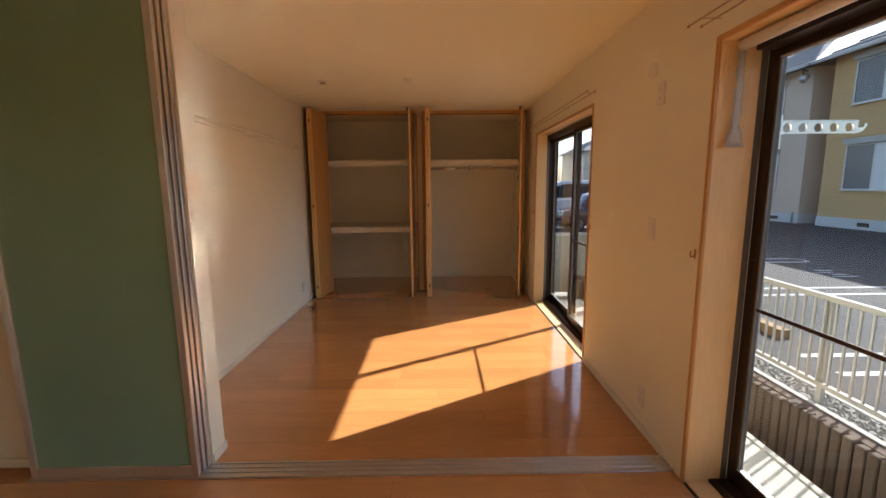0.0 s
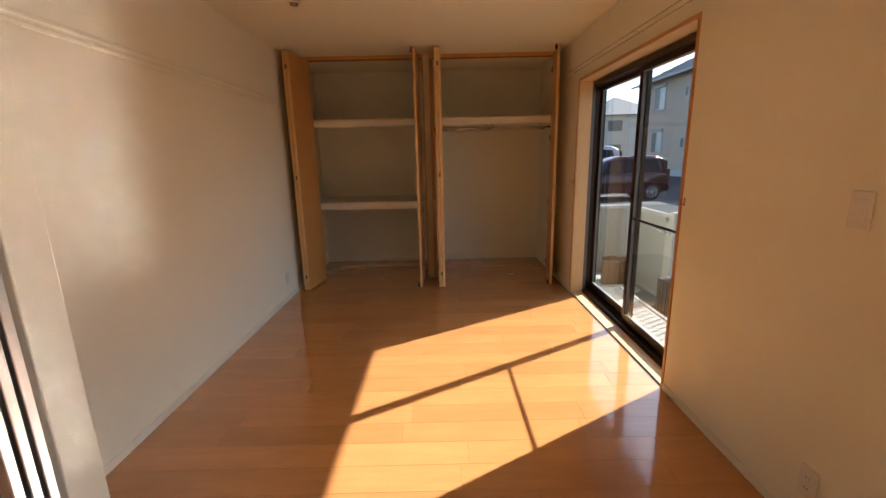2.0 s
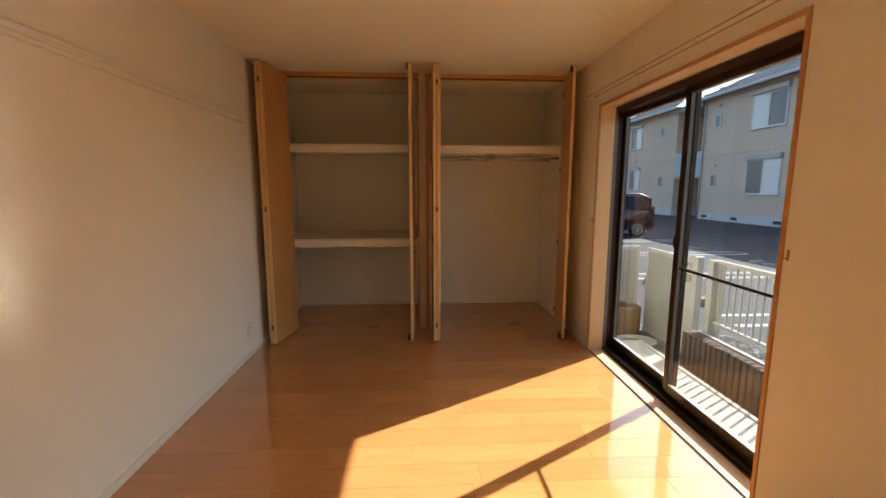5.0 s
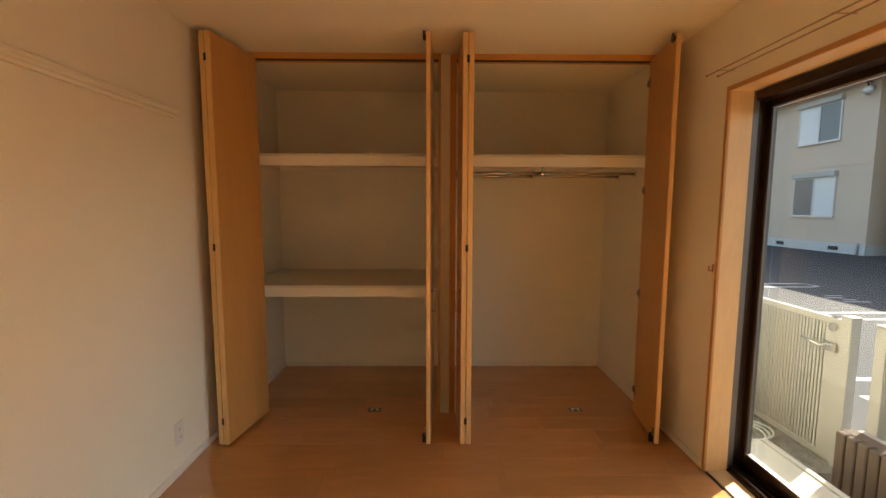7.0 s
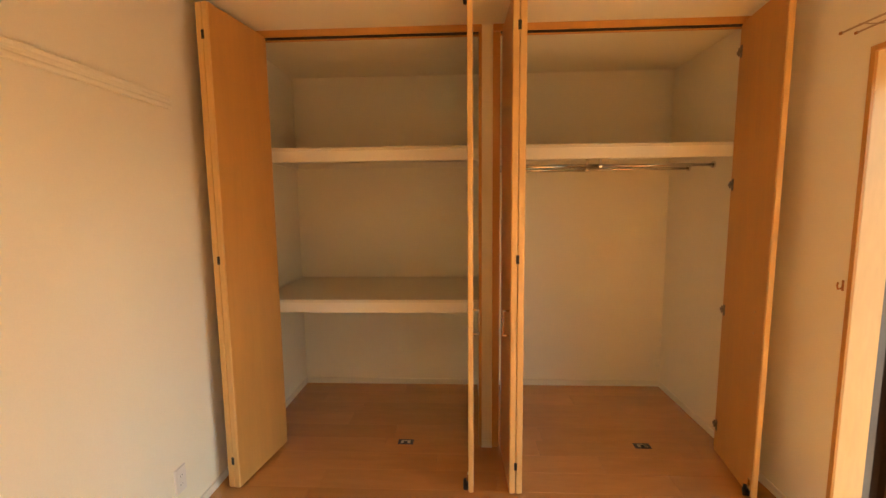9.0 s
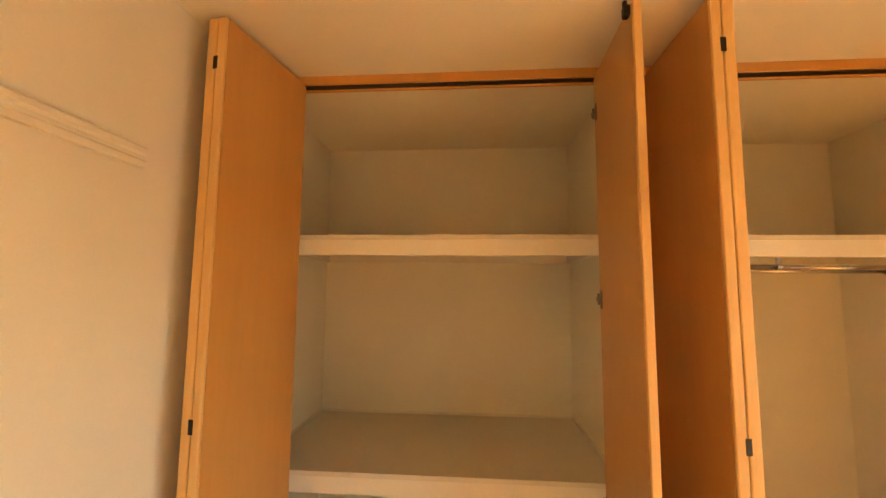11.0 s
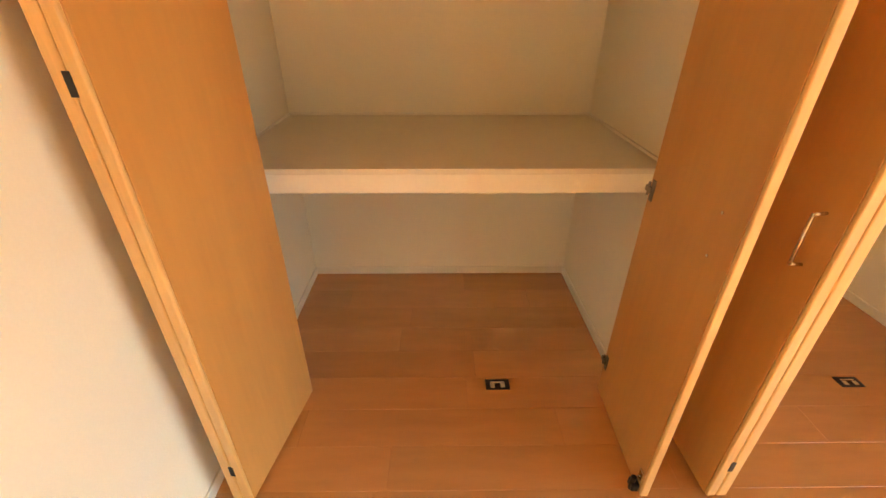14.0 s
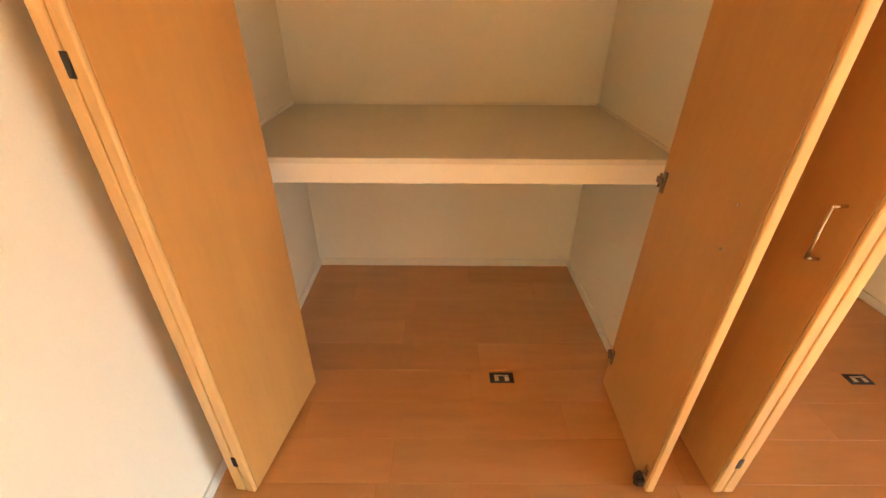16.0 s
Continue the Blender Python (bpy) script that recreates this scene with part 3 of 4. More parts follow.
# ---------- terrace and fences ----------
structure("ground", bx(B(), -300, -300, GROUND - 0.3, 500, 500, GROUND), ASPH, "grey asphalt car park", "ground")
structure("terrace", bx(B(), XO, -3.4, GROUND - 0.02, 2.145, 5.05, TERRACE, 0.006), CONC, "pale concrete terrace slab", "terrace")
structure("terrace_step", bx(B(), XO, 5.06, GROUND - 0.02, 2.42, 6.4, -0.36, 0.006), CONC, "pale concrete paving beside gravel", "paving")
structure("terrace_kerb", bx(B(), 2.15, -3.4, GROUND - 0.02, 2.19, 5.05, TERRACE + 0.006, 0.004), CONC, "grey concrete kerb along the terrace", "kerb")
structure("planting_bed", bx(B(), 2.975, -3.4, GROUND - 0.02, 3.60, 4.9, -0.40, 0.006), GRAVEL, "gravel strip behind the block wall", "gravel bed")
structure("gravel_strip", bx(B(), 2.702, -3.4, GROUND - 0.02, 2.965, 4.93, -0.035, 0.02), GRAVEL, "grey gravel strip under the railing", "gravel bed")
structure("wall_coping", bx(B(), 2.642, -3.4, GROUND - 0.02, 2.70, 4.93, 0.012, 0.006), COPE, "pale concrete footing under the railing", "coping")
structure("gravel_bed", bx(B(), 2.43, 5.06, GROUND - 0.02, 2.86, 6.4, -0.365), GRAVEL, "gravel strip by the gate", "gravel bed")
wall_b = structure("block_wall", bx(B(), 2.56, -3.4, GROUND, 2.64, 4.93, 0.02), BLOCK, "low brown ribbed split-block wall", "wall")
rib = None
y, k = -1.6, 0
while y < 4.88:
    if k % 7 == 0 or rib is None:
        rib = bpy.data.meshes.new("block")
        bm = bx(B(), -0.05 - random.uniform(0, 0.014), 0.003, GROUND, 0.0, 0.062, 0.035 - random.uniform(0, 0.02), 0.007)
        bm.to_mesh(rib)
        bm.free()
        rib.materials.append(BLOCK)
    o = new("block", rib)
    o.parent = wall_b
    o.location = (2.558, y, 0)
    y += 0.0665
    k += 1


def rail_fence(x, y0, y1, z0, z1, step, label):
    ob = thing("metal_fence", label, "fence", (x, y0, z0))
    w, h = y1 - y0, z1 - z0
    part("top_rail", bx(B(), -0.02, 0, h - 0.035, 0.02, w, h, 0.004), FENCE, ob)
    part("bottom_rail", bx(B(), -0.015, 0, 0, 0.015, w, 0.03, 0.003), FENCE, ob)
    d = bpy.data.meshes.new("baluster")
    bm = bx(B(), -0.007, -0.006, 0.03, 0.007, 0.006, h - 0.035)
    bm.to_mesh(d)
    bm.free()
    d.materials.append(FENCE)
    n = int(w / step)
    for i in range(1, n):
        o = new("baluster", d)
        o.parent = ob
        o.location = (0, i * w / n, 0)
    for yy in (0.0, w / 3, 2 * w / 3, w):
        part("post", bx(B(), 0.018, yy - 0.02, -0.16, 0.05, yy + 0.02, h - 0.01, 0.003), FENCE, ob)
    return ob


rail_fence(2.75, -3.2, 4.84, 0.10, 0.705, 0.074, "ivory metal railing on a low block wall")
for yy in (4.90, 5.12):
    ob = thing("gate_post", "ivory square metal gate post", "gate post", (2.75, yy, GROUND), group="gate posts")
    part("post", bx(B(), -0.035, -0.035, 0, 0.035, 0.035, 1.13, 0.004), FENCE, ob)
    part("cap", bx(B(), -0.038, -0.038, 1.13, 0.038, 0.038, 1.145, 0.004), FENCE, ob)


def slat_panel(name, label, at, rz, w, h, gate):
    ob = thing(name, label, "gate" if gate else "fence", at, rz)
    f = 0.045
    for a in ((0, -0.02, 0, f, 0.02, h), (w - f - (0.06 if gate else 0), -0.02, 0, w, 0.02, h), (f, -0.019, 0, w - f, 0.019, f), (f, -0.019, h - f, w - f, 0.019, h)):
        part("frame_bar", bx(B(), *a, 0.003), FENCE, ob)
    part("backing", bx(B(), f, 0.006, f, w - f, 0.012, h - f), FENCE, ob)
    n = int((w - 2 * f) / 0.026)
    d = bpy.data.meshes.new("slat")
    bm = bx(B(), -0.0085, -0.012, f, 0.0085, 0.006, h - f)
    bm.to_mesh(d)
    bm.free()
    d.materials.append(FENCE)
    for i in range(n):
        o = new("slat", d)
        o.parent = ob
        o.location = (f + (i + 0.5) * (w - 2 * f) / n, 0, 0)
    if gate:
        u = w - 0.07
        bm = bx(B(), u - 0.04, -0.045, h - 0.235, u + 0.055, -0.02, h - 0.165, 0.006)
        part("lock_box", bm, STEEL, ob, "steel gate lock")
        part("lever", tube(B(), [(u - 0.02, -0.045, h - 0.2), (u - 0.02, -0.075, h - 0.2), (u - 0.17, -0.075, h - 0.185)], 0.009, 8), STEEL, ob, "steel lever handle", smooth=True)
        part("cylinder", rod(B(), (u + 0.02, -0.04, h - 0.06), (u + 0.02, -0.02, h - 0.06), 0.03, 16), STEEL, ob)
    return ob


slat_panel("garden_gate", "ivory slatted metal gate with lever latch", (2.75, 6.0, -0.355), -90, 0.84, 1.015, True)
slat_panel("screen_fence", "ivory slatted metal fence across the terrace end", (1.78, 6.15, -0.30), 0, 0.93, 0.96, False)
for xx in (1.80, 2.70):
    ob = thing("gate_post", "ivory square metal fence post", "gate post", (xx, 6.19, GROUND))
    part("post", bx(B(), -0.02, -0.015, 0, 0.02, 0.02, 1.10, 0.003), FENCE, ob)
ob = thing("wooden_planter", "weathered brown wooden tub on gravel beside the gate", "planter", (2.47, 5.93, -0.364))
for i in range(14):
    a = i * math.tau / 14
    o = part("stave", bx(B(), -0.034, -0.008, 0, 0.034, 0.008, 0.34 + 0.012 * math.sin(i * 2.3), 0.003), WOODP, ob)
    o.matrix_local = pose(0.155 * math.cos(a), 0.155 * math.sin(a), 0, 0, 0, math.degrees(a) + 90)
part("soil", rod(B(), (0, 0, 0.0), (0, 0, 0.28), 0.148, 20), GRAVEL, ob, "dark soil")
ob = thing("garden_hose", "pale coiled hose lying on the paving", "hose", (2.40, 5.56, -0.358))
for k in range(3):
    part("coil", tube(B(), [((0.15 + 0.012 * k) * math.cos(i * math.tau / 24) * (1.1 + 0.1 * k), (0.15 + 0.01 * k) * math.sin(i * math.tau / 24), 0.012 + 0.012 * k) for i in range(25)], 0.008, 6), HOSE, ob, smooth=True)

# drying arm outside the living room window
arm = bpy.data.curves.new("arm", "CURVE")
arm.dimensions, arm.fill_mode, arm.extrude = "2D", "BOTH", 0.004


def ring(pts):
    s = arm.splines.new("POLY")
    s.points.add(len(pts) - 1)
    s.use_cyclic_u = True
    for q, (a, b) in zip(s.points, pts):
        q.co = (a, b, 0, 1)


def circle(cx, cy, r, n=20):
    return [(cx + r * math.cos(i * math.tau / n), cy + r * math.sin(i * math.tau / n)) for i in range(n)]


ring([(0, -0.024), (0.335, -0.024), (0.36, -0.012), (0.372, 0.006), (0.372, 0.016), (0.362, 0.016), (0.357, 0.002), (0.345, -0.004), (0.334, 0.004), (0.334, 0.027), (0, 0.027)])
for i in range(5):
    ring(circle(0.035 + i * 0.066, 0.0, 0.019))
tmp = bpy.data.objects.new("arm", arm)
arm_mesh = bpy.data.meshes.new_from_object(tmp)
bpy.data.objects.remove(tmp)
arm_mesh.materials.clear()
arm_mesh.materials.append(STEEL)
ob = thing("drying_arm", "silver metal laundry drying arm with round holes", "laundry arm", (XO, 1.41, 1.635))
o = new("arm", arm_mesh)
o.parent = ob
o.matrix_local = pose(0.01, 0, 0, 90, 0, 0)
part("wall_plate", bx(B(), 0, -0.02, -0.09, 0.012, 0.02, 0.05, 0.003), STEEL, ob)
part("ledge", bx(B(), 0.01, -0.010, 0.027, 0.34, 0.010, 0.030), STEEL, ob)

# ---------- car park ----------
for i in range(7):
    y0 = 0.5 + 2.92 * i
    bm = B()
    for yy in (y0, y0 + 0.45):
        bx(bm, 4.2, yy - 0.045, GROUND - 0.002, 9.0, yy + 0.045, GROUND + 0.004)
    pts = [(9.0 + 0.225 * math.cos(a), y0 + 0.225 + 0.225 * math.sin(a)) for a in [(-90 + 15 * j) * math.pi / 180 for j in range(13)]]
    for (ax, ay), (b_x, b_y) in zip(pts, pts[1:]):
        c = Vector((ax, ay, 0))
        d = Vector((b_x, b_y, 0)) - c
        nrm = Vector((d.y, -d.x, 0)).normalized() * 0.045
        vs = [bm.verts.new(q + Vector((0, 0, GROUND + 0.004))) for q in (c - nrm, c + nrm, c + d + nrm, c + d - nrm)]
        bm.faces.new(vs)
    structure("parking_line", bm, PAINT, "worn white double parking line on asphalt", "road marking")
    bm = B()
    for j in range(4):
        bx(bm, 8.2 + 0.17 * (j % 2), y0 + 1.3 + 0.2 * j, GROUND - 0.002, 8.75 - 0.1 * (j % 3), y0 + 1.36 + 0.2 * j, GROUND + 0.004)
    structure("stall_mark", bm, PAINT, "worn white stall mark painted on asphalt", "road marking")
    for yy in (y0 + 0.95, y0 + 2.0):
        ob = thing("wheel_stop", "ochre concrete wheel stop block on asphalt", "wheel stop", (4.45, yy, GROUND), group="wheel stops")
        part("block", prism(B(), [(-0.08, 0), (0.08, 0), (0.06, 0.11), (-0.06, 0.11)], "y", 0, 0.6), STOPC, ob)
bm = B()
bx(bm, 3.62, -20, GROUND - 0.02, 3.75, 4.88, GROUND + 0.06, 0.005)
structure("car_park_kerb", bm, CONC, "concrete kerb at the edge of the car park", "kerb")

# loose gravel
bm = B()
tpl = [(0.9, 0.1, 0.2), (-0.7, 0.6, 0.1), (-0.2, -0.9, 0.15), (0.1, 0.1, 0.8), (0.3, 0.8, 0.0), (-0.8, -0.4, 0.0)]
tri = ((0, 4, 3), (4, 1, 3), (1, 5, 3), (5, 2, 3), (2, 0, 3))
vv, ff = [], []
for k in range(8600):
    if k >= 5200:
        x, yv, z = random.uniform(2.71, 2.95), random.uniform(-0.5, 4.88), -0.035
    elif k < 2600:
        x, yv, z = random.uniform(2.44, 2.84), random.uniform(5.07, 6.3), -0.366
    else:
        x, yv, z = random.uniform(2.88, 3.58), random.uniform(-0.5, 4.85), -0.40
    r, a = random.uniform(0.008, 0.018), random.uniform(0, 6.28)
    n = len(vv)
    vv += [(x + r * (p[0] * math.cos(a) - p[1] * math.sin(a)), yv + r * (p[0] * math.sin(a) + p[1] * math.cos(a)), z + r * p[2]) for p in tpl]
    ff += [tuple(n + i for i in f) for f in tri]
gm = bpy.data.meshes.new("loose_gravel")
gm.from_pydata(vv, [], ff)
gm.materials.append(GRAVEL)
tagged(new("loose_gravel", gm), "loose grey gravel stones", "gravel", kind="stuff")


# ---------- houses across the car park ----------
def house_window(parent, y0, y1, z0, z1, x=FAC, shutter=False, trim=None, lace="near"):
    trim = trim or WFRAME
    tone = "silver window frame" if trim is WFRAME else "dark bronze window frame"
    w = part("window", bx(B(), x - 0.03, y0, z0, x + 0.03, y1, z1), CURT, parent, "curtained sliding window")
    t = 0.055
    for a in ((y0 - t, z0 - t, y1 + t, z0), (y0 - t, z1, y1 + t, z1 + t), (y0 - t, z0, y0, z1), (y1, z0, y1 + t, z1)):
        part("frame", bx(B(), x - 0.07, a[0], a[1], x + 0.03, a[2], a[3]), trim, w, tone)
    if y1 - y0 > 0.8:
        m = (y0 + y1) / 2
        p0, p1 = (y0, m) if lace == "near" else (m, y1)
        part("pane", bx(B(), x - 0.045, p0, z0, x - 0.03, p1, z1), LACE, w, "pane with a white curtain behind")
        part("frame", bx(B(), x - 0.06, m - 0.03, z0, x + 0.02, m + 0.03, z1), trim, w, tone)
        part("window_ledge", bx(B(), x - 0.12, y0 - 0.08, z0 - t - 0.03, x, y1 + 0.08, z0 - t), trim, w)
    if shutter:
        part("shutter_box", bx(B(), x - 0.2, y0 - 0.1, z1 + t, x, y1 + 0.1, z1 + 0.3, 0.01), FENCE, w, "ivory shutter box")


def house(name, label, y0, y1, mat, z1=6.6, depth=9.0, x=FAC):
    ob = thing(name, label, "house")
    part("wall", bx(B(), x, y0, GROUND + 0.42, x + depth, y1, z1), mat, ob)
    part("plinth", bx(B(), x - 0.03, y0 - 0.03, GROUND - 0.02, x + depth, y1 + 0.03, GROUND + 0.42), PLINTH, ob, "pale mortar plinth")
    part("belt", bx(B(), x - 0.03, y0 - 0.03, 3.28, x + depth, y1 + 0.03, 3.42), mat, ob)
    bm = B()
    e = 0.6
    a, b, c, d = x - e, x + depth + e, y0 - e, y1 + e
    zr = z1 + (b - a) / 2 * 0.53
    hx = (b - a) / 2
    low = [bm.verts.new(p) for p in ((a, c, z1), (b, c, z1), (b, d, z1), (a, d, z1))]
    ridge = [bm.verts.new(p) for p in ((a + hx, min(c + hx, (c + d) / 2), zr), (a + hx, max(d - hx, (c + d) / 2), zr))]
    bm.faces.new(low[::-1])
    bm.faces.new((low[0], low[1], ridge[0]))
    bm.faces.new((low[1], low[2], ridge[1], ridge[0]))
    bm.faces.new((low[2], low[3], ridge[1]))
    bm.faces.new((low[3], low[0], ridge[0], ridge[1]))
    roof = part("roof", bm, ROOF, ob, "grey tiled hipped roof")
    part("gutter", bx(B(), a - 0.1, c, z1 - 0.13, a, d, z1 + 0.02, 0.02), FENCE, roof, "pale gutter")
    for k in range(6):
        zz = z1 + 0.25 + k * 0.3
        xx = a + (zz - z1) / 0.53
        part("tile_course", bx(B(), xx - 0.02, c + (xx - a), zz + 0.0, xx + 0.05, d - (xx - a), zz + 0.05), ROOF, roof)
    return ob


h = house("apartment_house", "two-storey tan apartment house with curtained silver-framed windows", 18.9, 26.1, TAN)
for z0, z1 in ((4.45, 6.02), (1.15, 2.80)):
    house_window(h, 20.4, 22.4, z0, z1, shutter=True, lace="near" if z0 < 3 else "far")
for zc in (5.2, 1.85):
    house_window(h, 24.75, 25.1, zc - 0.3, zc + 0.3)
    part("vent_hood", bx(B(), FAC - 0.1, 24.8, zc + 0.8, FAC, 24.95, zc + 0.95, 0.02), FENCE, h)
part("pipe_stub", rod(B(), (FAC - 0.09, 19.15, GROUND), (FAC - 0.09, 19.15, GROUND + 0.5), 0.05, 10), FENCE, h, "pale pipe stub", smooth=True)
for yy in (26.0,):
    part("downpipe", rod(B(), (FAC - 0.09, yy, GROUND), (FAC - 0.09, yy, 6.45), 0.05, 10), FENCE, h, "pale downpipe", smooth=True)
for yy in (20.0, 22.8, 25.2):
    part("floor_vent", bx(B(), FAC - 0.05, yy, GROUND + 0.12, FAC, yy + 0.45, GROUND + 0.28), BLACK, h, "dark underfloor vent")
lamp = part("lamp", rod(B(), (FAC - 0.45, 19.0, 6.0), (FAC - 0.22, 19.0, 6.2), 0.17, 16, 0.12), WFRAME, h, "grey outdoor lamp on a curved arm", smooth=True)
part("arm", tube(B(), [(FAC, 19.25, 6.45), (FAC - 0.25, 19.2, 6.5), (FAC - 0.36, 19.1, 6.4), (FAC - 0.34, 19.0, 6.12)], 0.03, 8), BRONZE, lamp, "dark curved arm", smooth=True)
# recess walls take the dark siding: their shade is in the colour
h = house("stair_hall", "recessed stair hall, shade coloured into its dark walls, blue-grey balcony", 26.12, 28.78, SHADEDW, x=FAC + 2.2, depth=6.8)
part("balcony_panel", bx(B(), FAC - 0.05, 26.14, 2.15, FAC + 0.05, 28.74, 3.65, 0.02), BALC, h, "blue-grey balcony panel")
part("balcony_floor", bx(B(), FAC, 26.14, 2.05, FAC + 2.2, 28.74, 2.2), CONC, h)
part("canopy", bx(B(), FAC - 0.2, 26.14, 6.3, FAC + 2.2, 28.74, 6.6), FENCE, h)
h = house("apartment_house", "two-storey tan apartment house beyond the stair hall", 28.8, 37.0, TAN)
for z0, z1 in ((4.5, 6.0), (1.3, 2.75)):
    house_window(h, 33.2, 34.7, z0, z1, shutter=True)
for zc in (5.3, 1.9):
    house_window(h, 30.2, 30.6, zc - 0.3, zc + 0.3)
# shadow of this recess is coloured in too, darker than both neighbours
h = house("link_building", "grey-brown recessed link between the houses, shade coloured into its walls", 17.92, 18.88, SHADEDW, x=FAC + 1.6, depth=7)
for z0 in (1.2, 4.6):
    house_window(h, 18.05, 18.65, z0, z0 + 1.5, x=FAC + 1.6)
h = house("apartment_house", "two-storey ochre apartment house with silver windows", 6.0, 17.9, OCHRE)
for z0, z1 in ((4.6, 6.2), (1.18, 2.90)):
    for yy in (14.65, 8.5):
        house_window(h, yy, yy + 2.2, z0, z1, shutter=True)
for yy in (15.6, 12.0):
    part("floor_vent", bx(B(), FAC - 0.05, yy, GROUND + 0.12, FAC, yy + 0.45, GROUND + 0.28), BLACK, h, "dark underfloor vent")
h = house("far_house", "pale two-storey house far beyond the car park", 56.0, 66.0, SHELF, z1=6.0, x=20.0)
for yy in (57.5,):
    for z0 in (1.0, 4.0):
        part("window", bx(B(), 22.0, 55.9, z0, 23.8, 56.02, z0 + 1.3), CURT, h)
h = house("far_house", "low white house far beyond the car park", 60.0, 70.0, PLASTIC, z1=5.4, x=6.0)
for z0 in (1.0, 3.6):
    part("window", bx(B(), 9.0, 59.9, z0, 11.0, 60.02, z0 + 1.2), CURT, h)


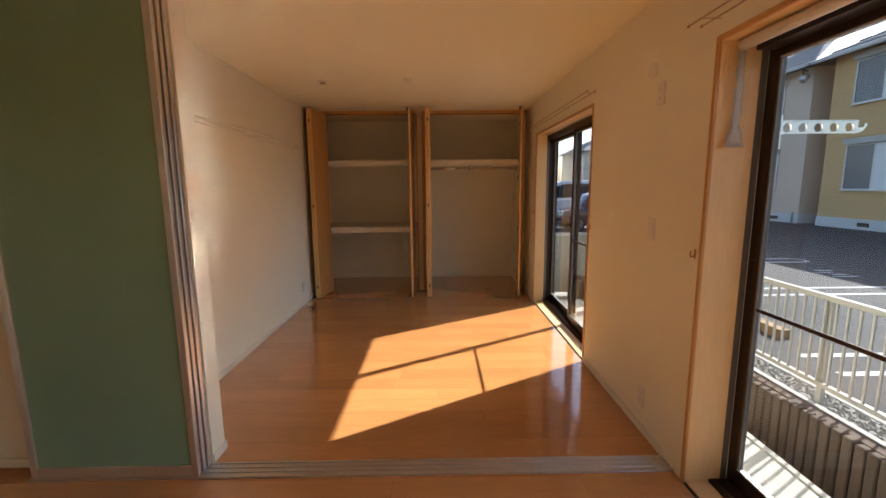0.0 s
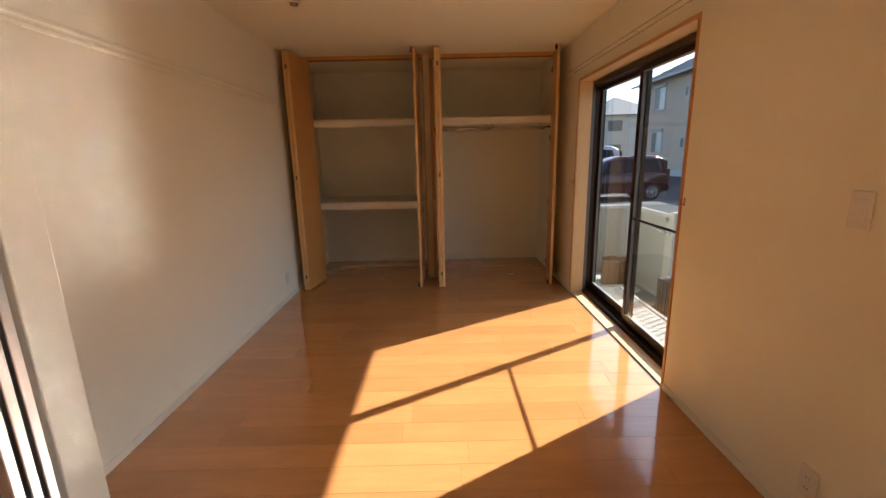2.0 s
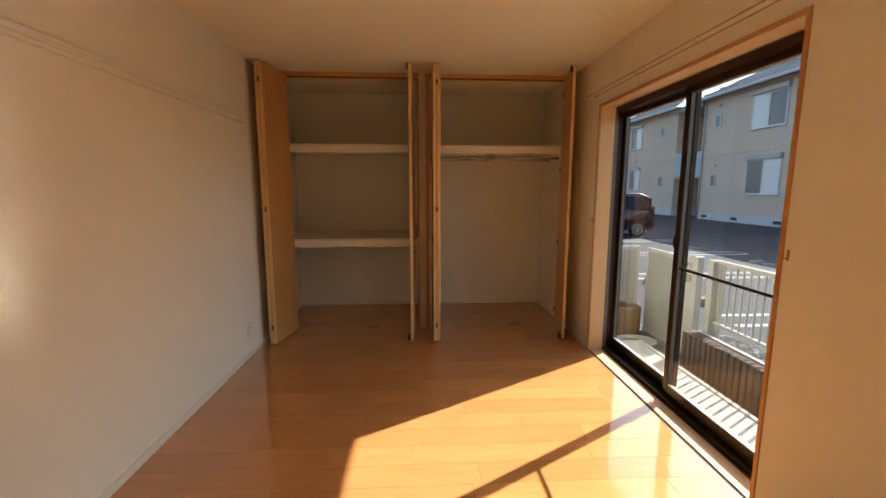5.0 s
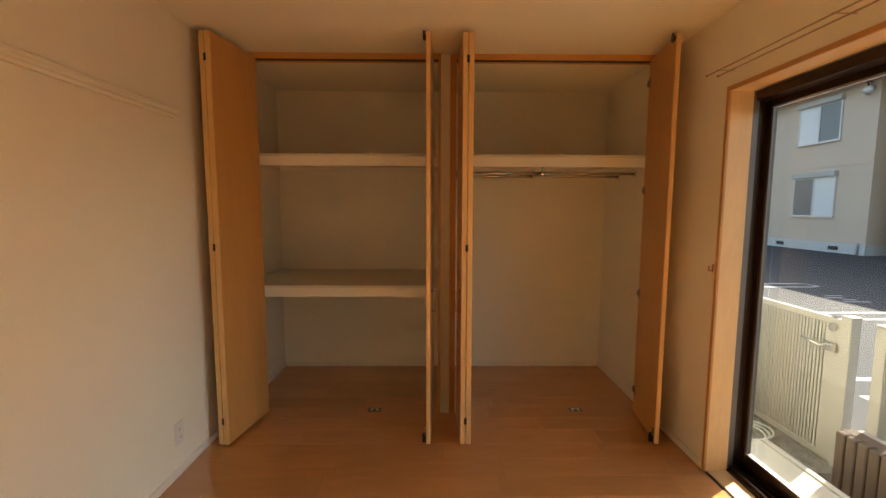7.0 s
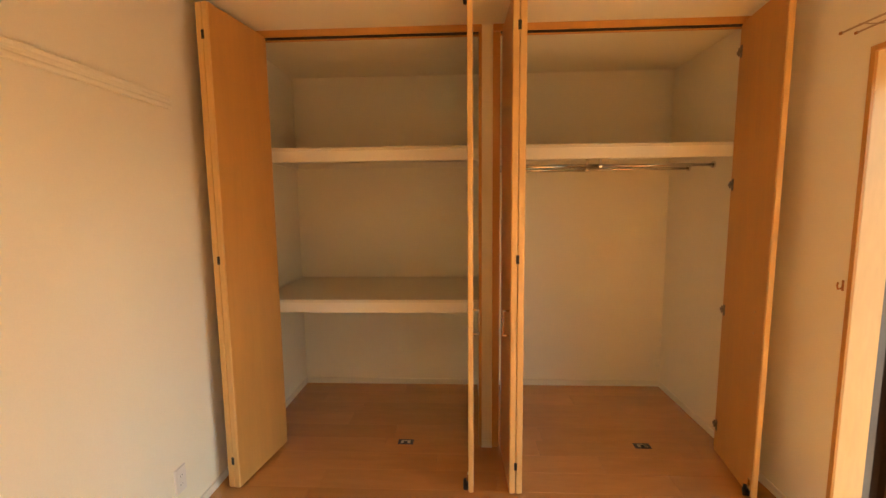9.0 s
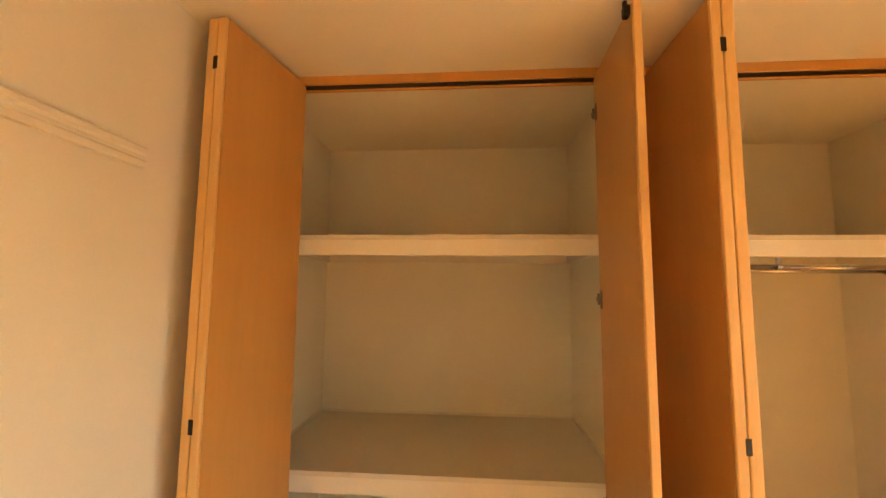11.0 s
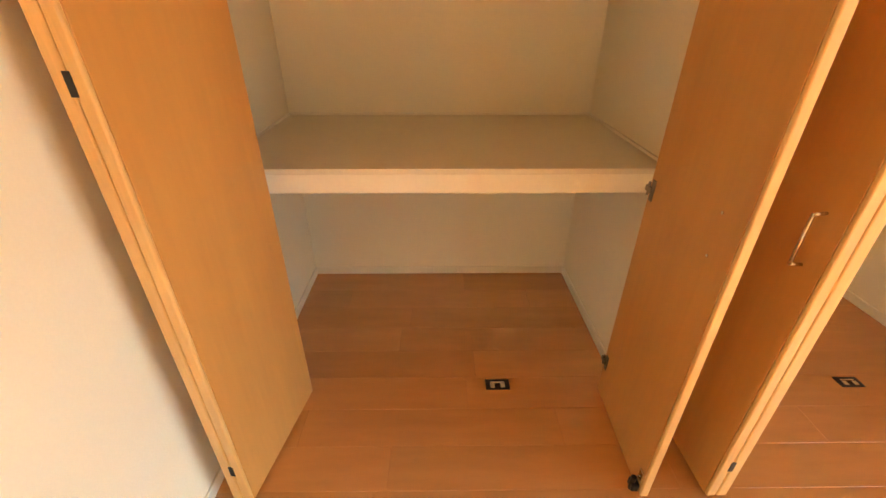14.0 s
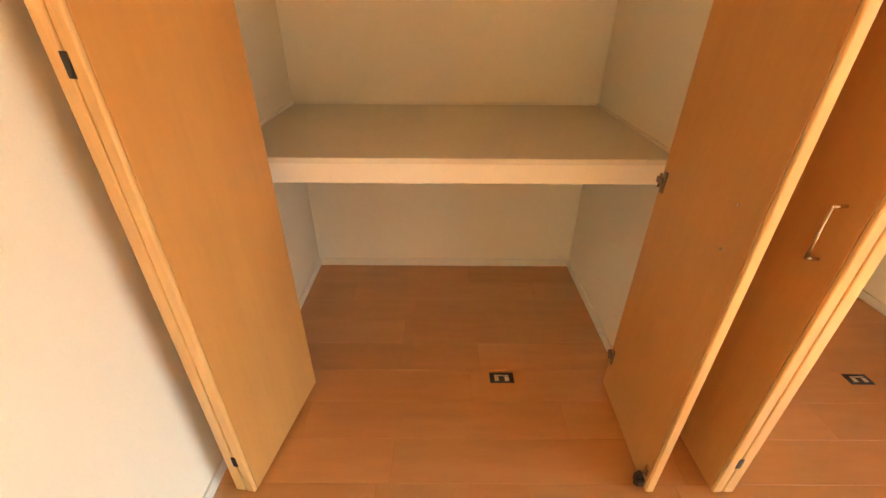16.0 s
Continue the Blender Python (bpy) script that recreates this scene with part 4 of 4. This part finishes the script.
# ---------- cars ----------
def car(at, rz, paint, label):
    ob = thing("car", label, "car", at, rz, "parked cars")
    low = [(-1.72, 0.28), (1.70, 0.28), (1.76, 0.55), (1.70, 0.82), (1.05, 0.95), (-1.62, 0.98), (-1.76, 0.75), (-1.76, 0.45)]
    body = prism(B(), low, "y", -0.78, 0.78)
    bmesh.ops.bevel(body, geom=[e for e in body.edges], offset=0.07, segments=3, affect="EDGES", profile=0.5)
    part("body", body, paint, ob, smooth=True)
    cab = [(-1.70, 0.95), (1.02, 0.93), (0.62, 1.48), (0.15, 1.64), (-1.25, 1.65), (-1.58, 1.52)]
    c = prism(B(), cab, "y", -0.70, 0.70)
    for v in c.verts:
        if v.co.z > 1.2:
            v.co.y *= 0.86
    bmesh.ops.bevel(c, geom=[e for e in c.edges], offset=0.06, segments=3, affect="EDGES", profile=0.5)
    part("cabin", c, paint, ob, smooth=True)
    for s in (-1, 1):
        for q in ([(-1.45, 1.04), (-0.55, 1.02), (-0.55, 1.52), (-1.30, 1.54)], [(-0.47, 1.02), (0.80, 1.0), (0.50, 1.42), (0.05, 1.53), (-0.47, 1.53)]):
            bm = B()
            vs = [bm.verts.new((p[0], s * (0.715 - max(0, (p[1] - 1.0)) * 0.2), p[1])) for p in q]
            bm.faces.new(vs)
            bmesh.ops.solidify(bm, geom=bm.faces[:], thickness=0.012)
            part("side_window", bm, CARGLASS, ob, "dark side window")
        part("tail_light", bx(B(), -1.785, s * 0.66 - 0.07, 0.72, -1.62, s * 0.66 + 0.07, 1.15, 0.02), MAROON, ob, "red tail light")
        part("headlight", bx(B(), 1.60, s * 0.6 - 0.13, 0.66, 1.755, s * 0.6 + 0.13, 0.82, 0.03), SHELF, ob, "clear headlight")
        for u in (-1.12, 1.12):
            w = part("wheel", rod(B(), (u, s * 0.62, 0.29), (u, s * 0.80, 0.29), 0.29, 28), TYRE, ob, "black tyre")
            bm = rod(B(), (u, s * 0.795, 0.29), (u, s * 0.812, 0.29), 0.06, 12)
            for i in range(7):
                a = i * math.tau / 7
                rod(bm, (u, s * 0.805, 0.29), (u + 0.18 * math.cos(a), s * 0.805, 0.29 + 0.18 * math.sin(a)), 0.022, 6)
            for i in range(20):
                a, b = i * math.tau / 20, (i + 1) * math.tau / 20
                rod(bm, (u + 0.19 * math.cos(a), s * 0.803, 0.29 + 0.19 * math.sin(a)), (u + 0.19 * math.cos(b), s * 0.803, 0.29 + 0.19 * math.sin(b)), 0.018, 6)
            part("rim", bm, STEEL, w, "silver spoked rim")
    bm = bx(B(), -1.74, -0.58, 1.06, -1.56, 0.58, 1.46, 0.02)
    part("rear_window", bm, CARGLASS, ob, "dark rear window")
    part("windscreen", prism(B(), [(0.95, 0.99), (0.52, 1.45), (0.50, 1.43), (0.92, 0.97)], "y", -0.58, 0.58), CARGLASS, ob, "dark windscreen")
    part("bumper", bx(B(), -1.80, -0.74, 0.32, -1.66, 0.74, 0.56, 0.05, 2), paint, ob)
    return ob


car((7.1, 17.2, GROUND), 180, MAROON, "dark maroon hatchback parked on asphalt")
van = car((6.5, 20.3, GROUND), 180, SILVER, "tall white minivan parked beyond a maroon car")
van.scale = (1.1, 1.05, 1.27)

# ---------- floor planks ----------
PW, PL = 0.152, 0.91
meshes = {}


def plank_mesh(length, width):
    key = (round(length, 3), round(width, 3))
    if key not in meshes:
        d = bpy.data.meshes.new("plank")
        l, w, c = key[0] - 0.0004, key[1] - 0.0006, 0.0005
        pts = [(0, 0, -0.012), (l, 0, -0.012), (l, w, -0.012), (0, w, -0.012), (0, 0, -c), (l, 0, -c), (l, w, -c), (0, w, -c), (c, c, 0), (l - c, c, 0), (l - c, w - c, 0), (c, w - c, 0)]
        fs = [(0, 3, 2, 1), (8, 9, 10, 11)] + [(i, (i + 1) % 4, 4 + (i + 1) % 4, 4 + i) for i in range(4)] + [(4 + i, 4 + (i + 1) % 4, 8 + (i + 1) % 4, 8 + i) for i in range(4)]
        d.from_pydata(pts, [], fs)
        d.materials.append(FLOOR)
        meshes[key] = d
    return meshes[key]


def lay(x0, x1, y0, y1, phase):
    k0 = math.floor((y0 - 4.813) / PW)
    y = 4.813 + k0 * PW
    k = k0
    while y < y1 - 0.004:
        a, b = max(y, y0), min(y + PW, y1)
        if b - a > 0.01:
            x = x0 - (PL - ((phase + 0.37 * k + 0.11 * ((k * 7) % 5)) % PL))
            while x < x1 - 0.004:
                c, d = max(x, x0), min(x + PL, x1)
                if d - c > 0.01:
                    o = new("plank", plank_mesh(d - c, b - a))
                    o.parent = floor
                    o.location = (c, a, 0)
                x += PL
        y += PW
        k += 1


lay(XL, XR - 0.004, YP0, YB, 0.525)
lay(LX, XR - 0.004, -2.6, 1.486, 0.2)
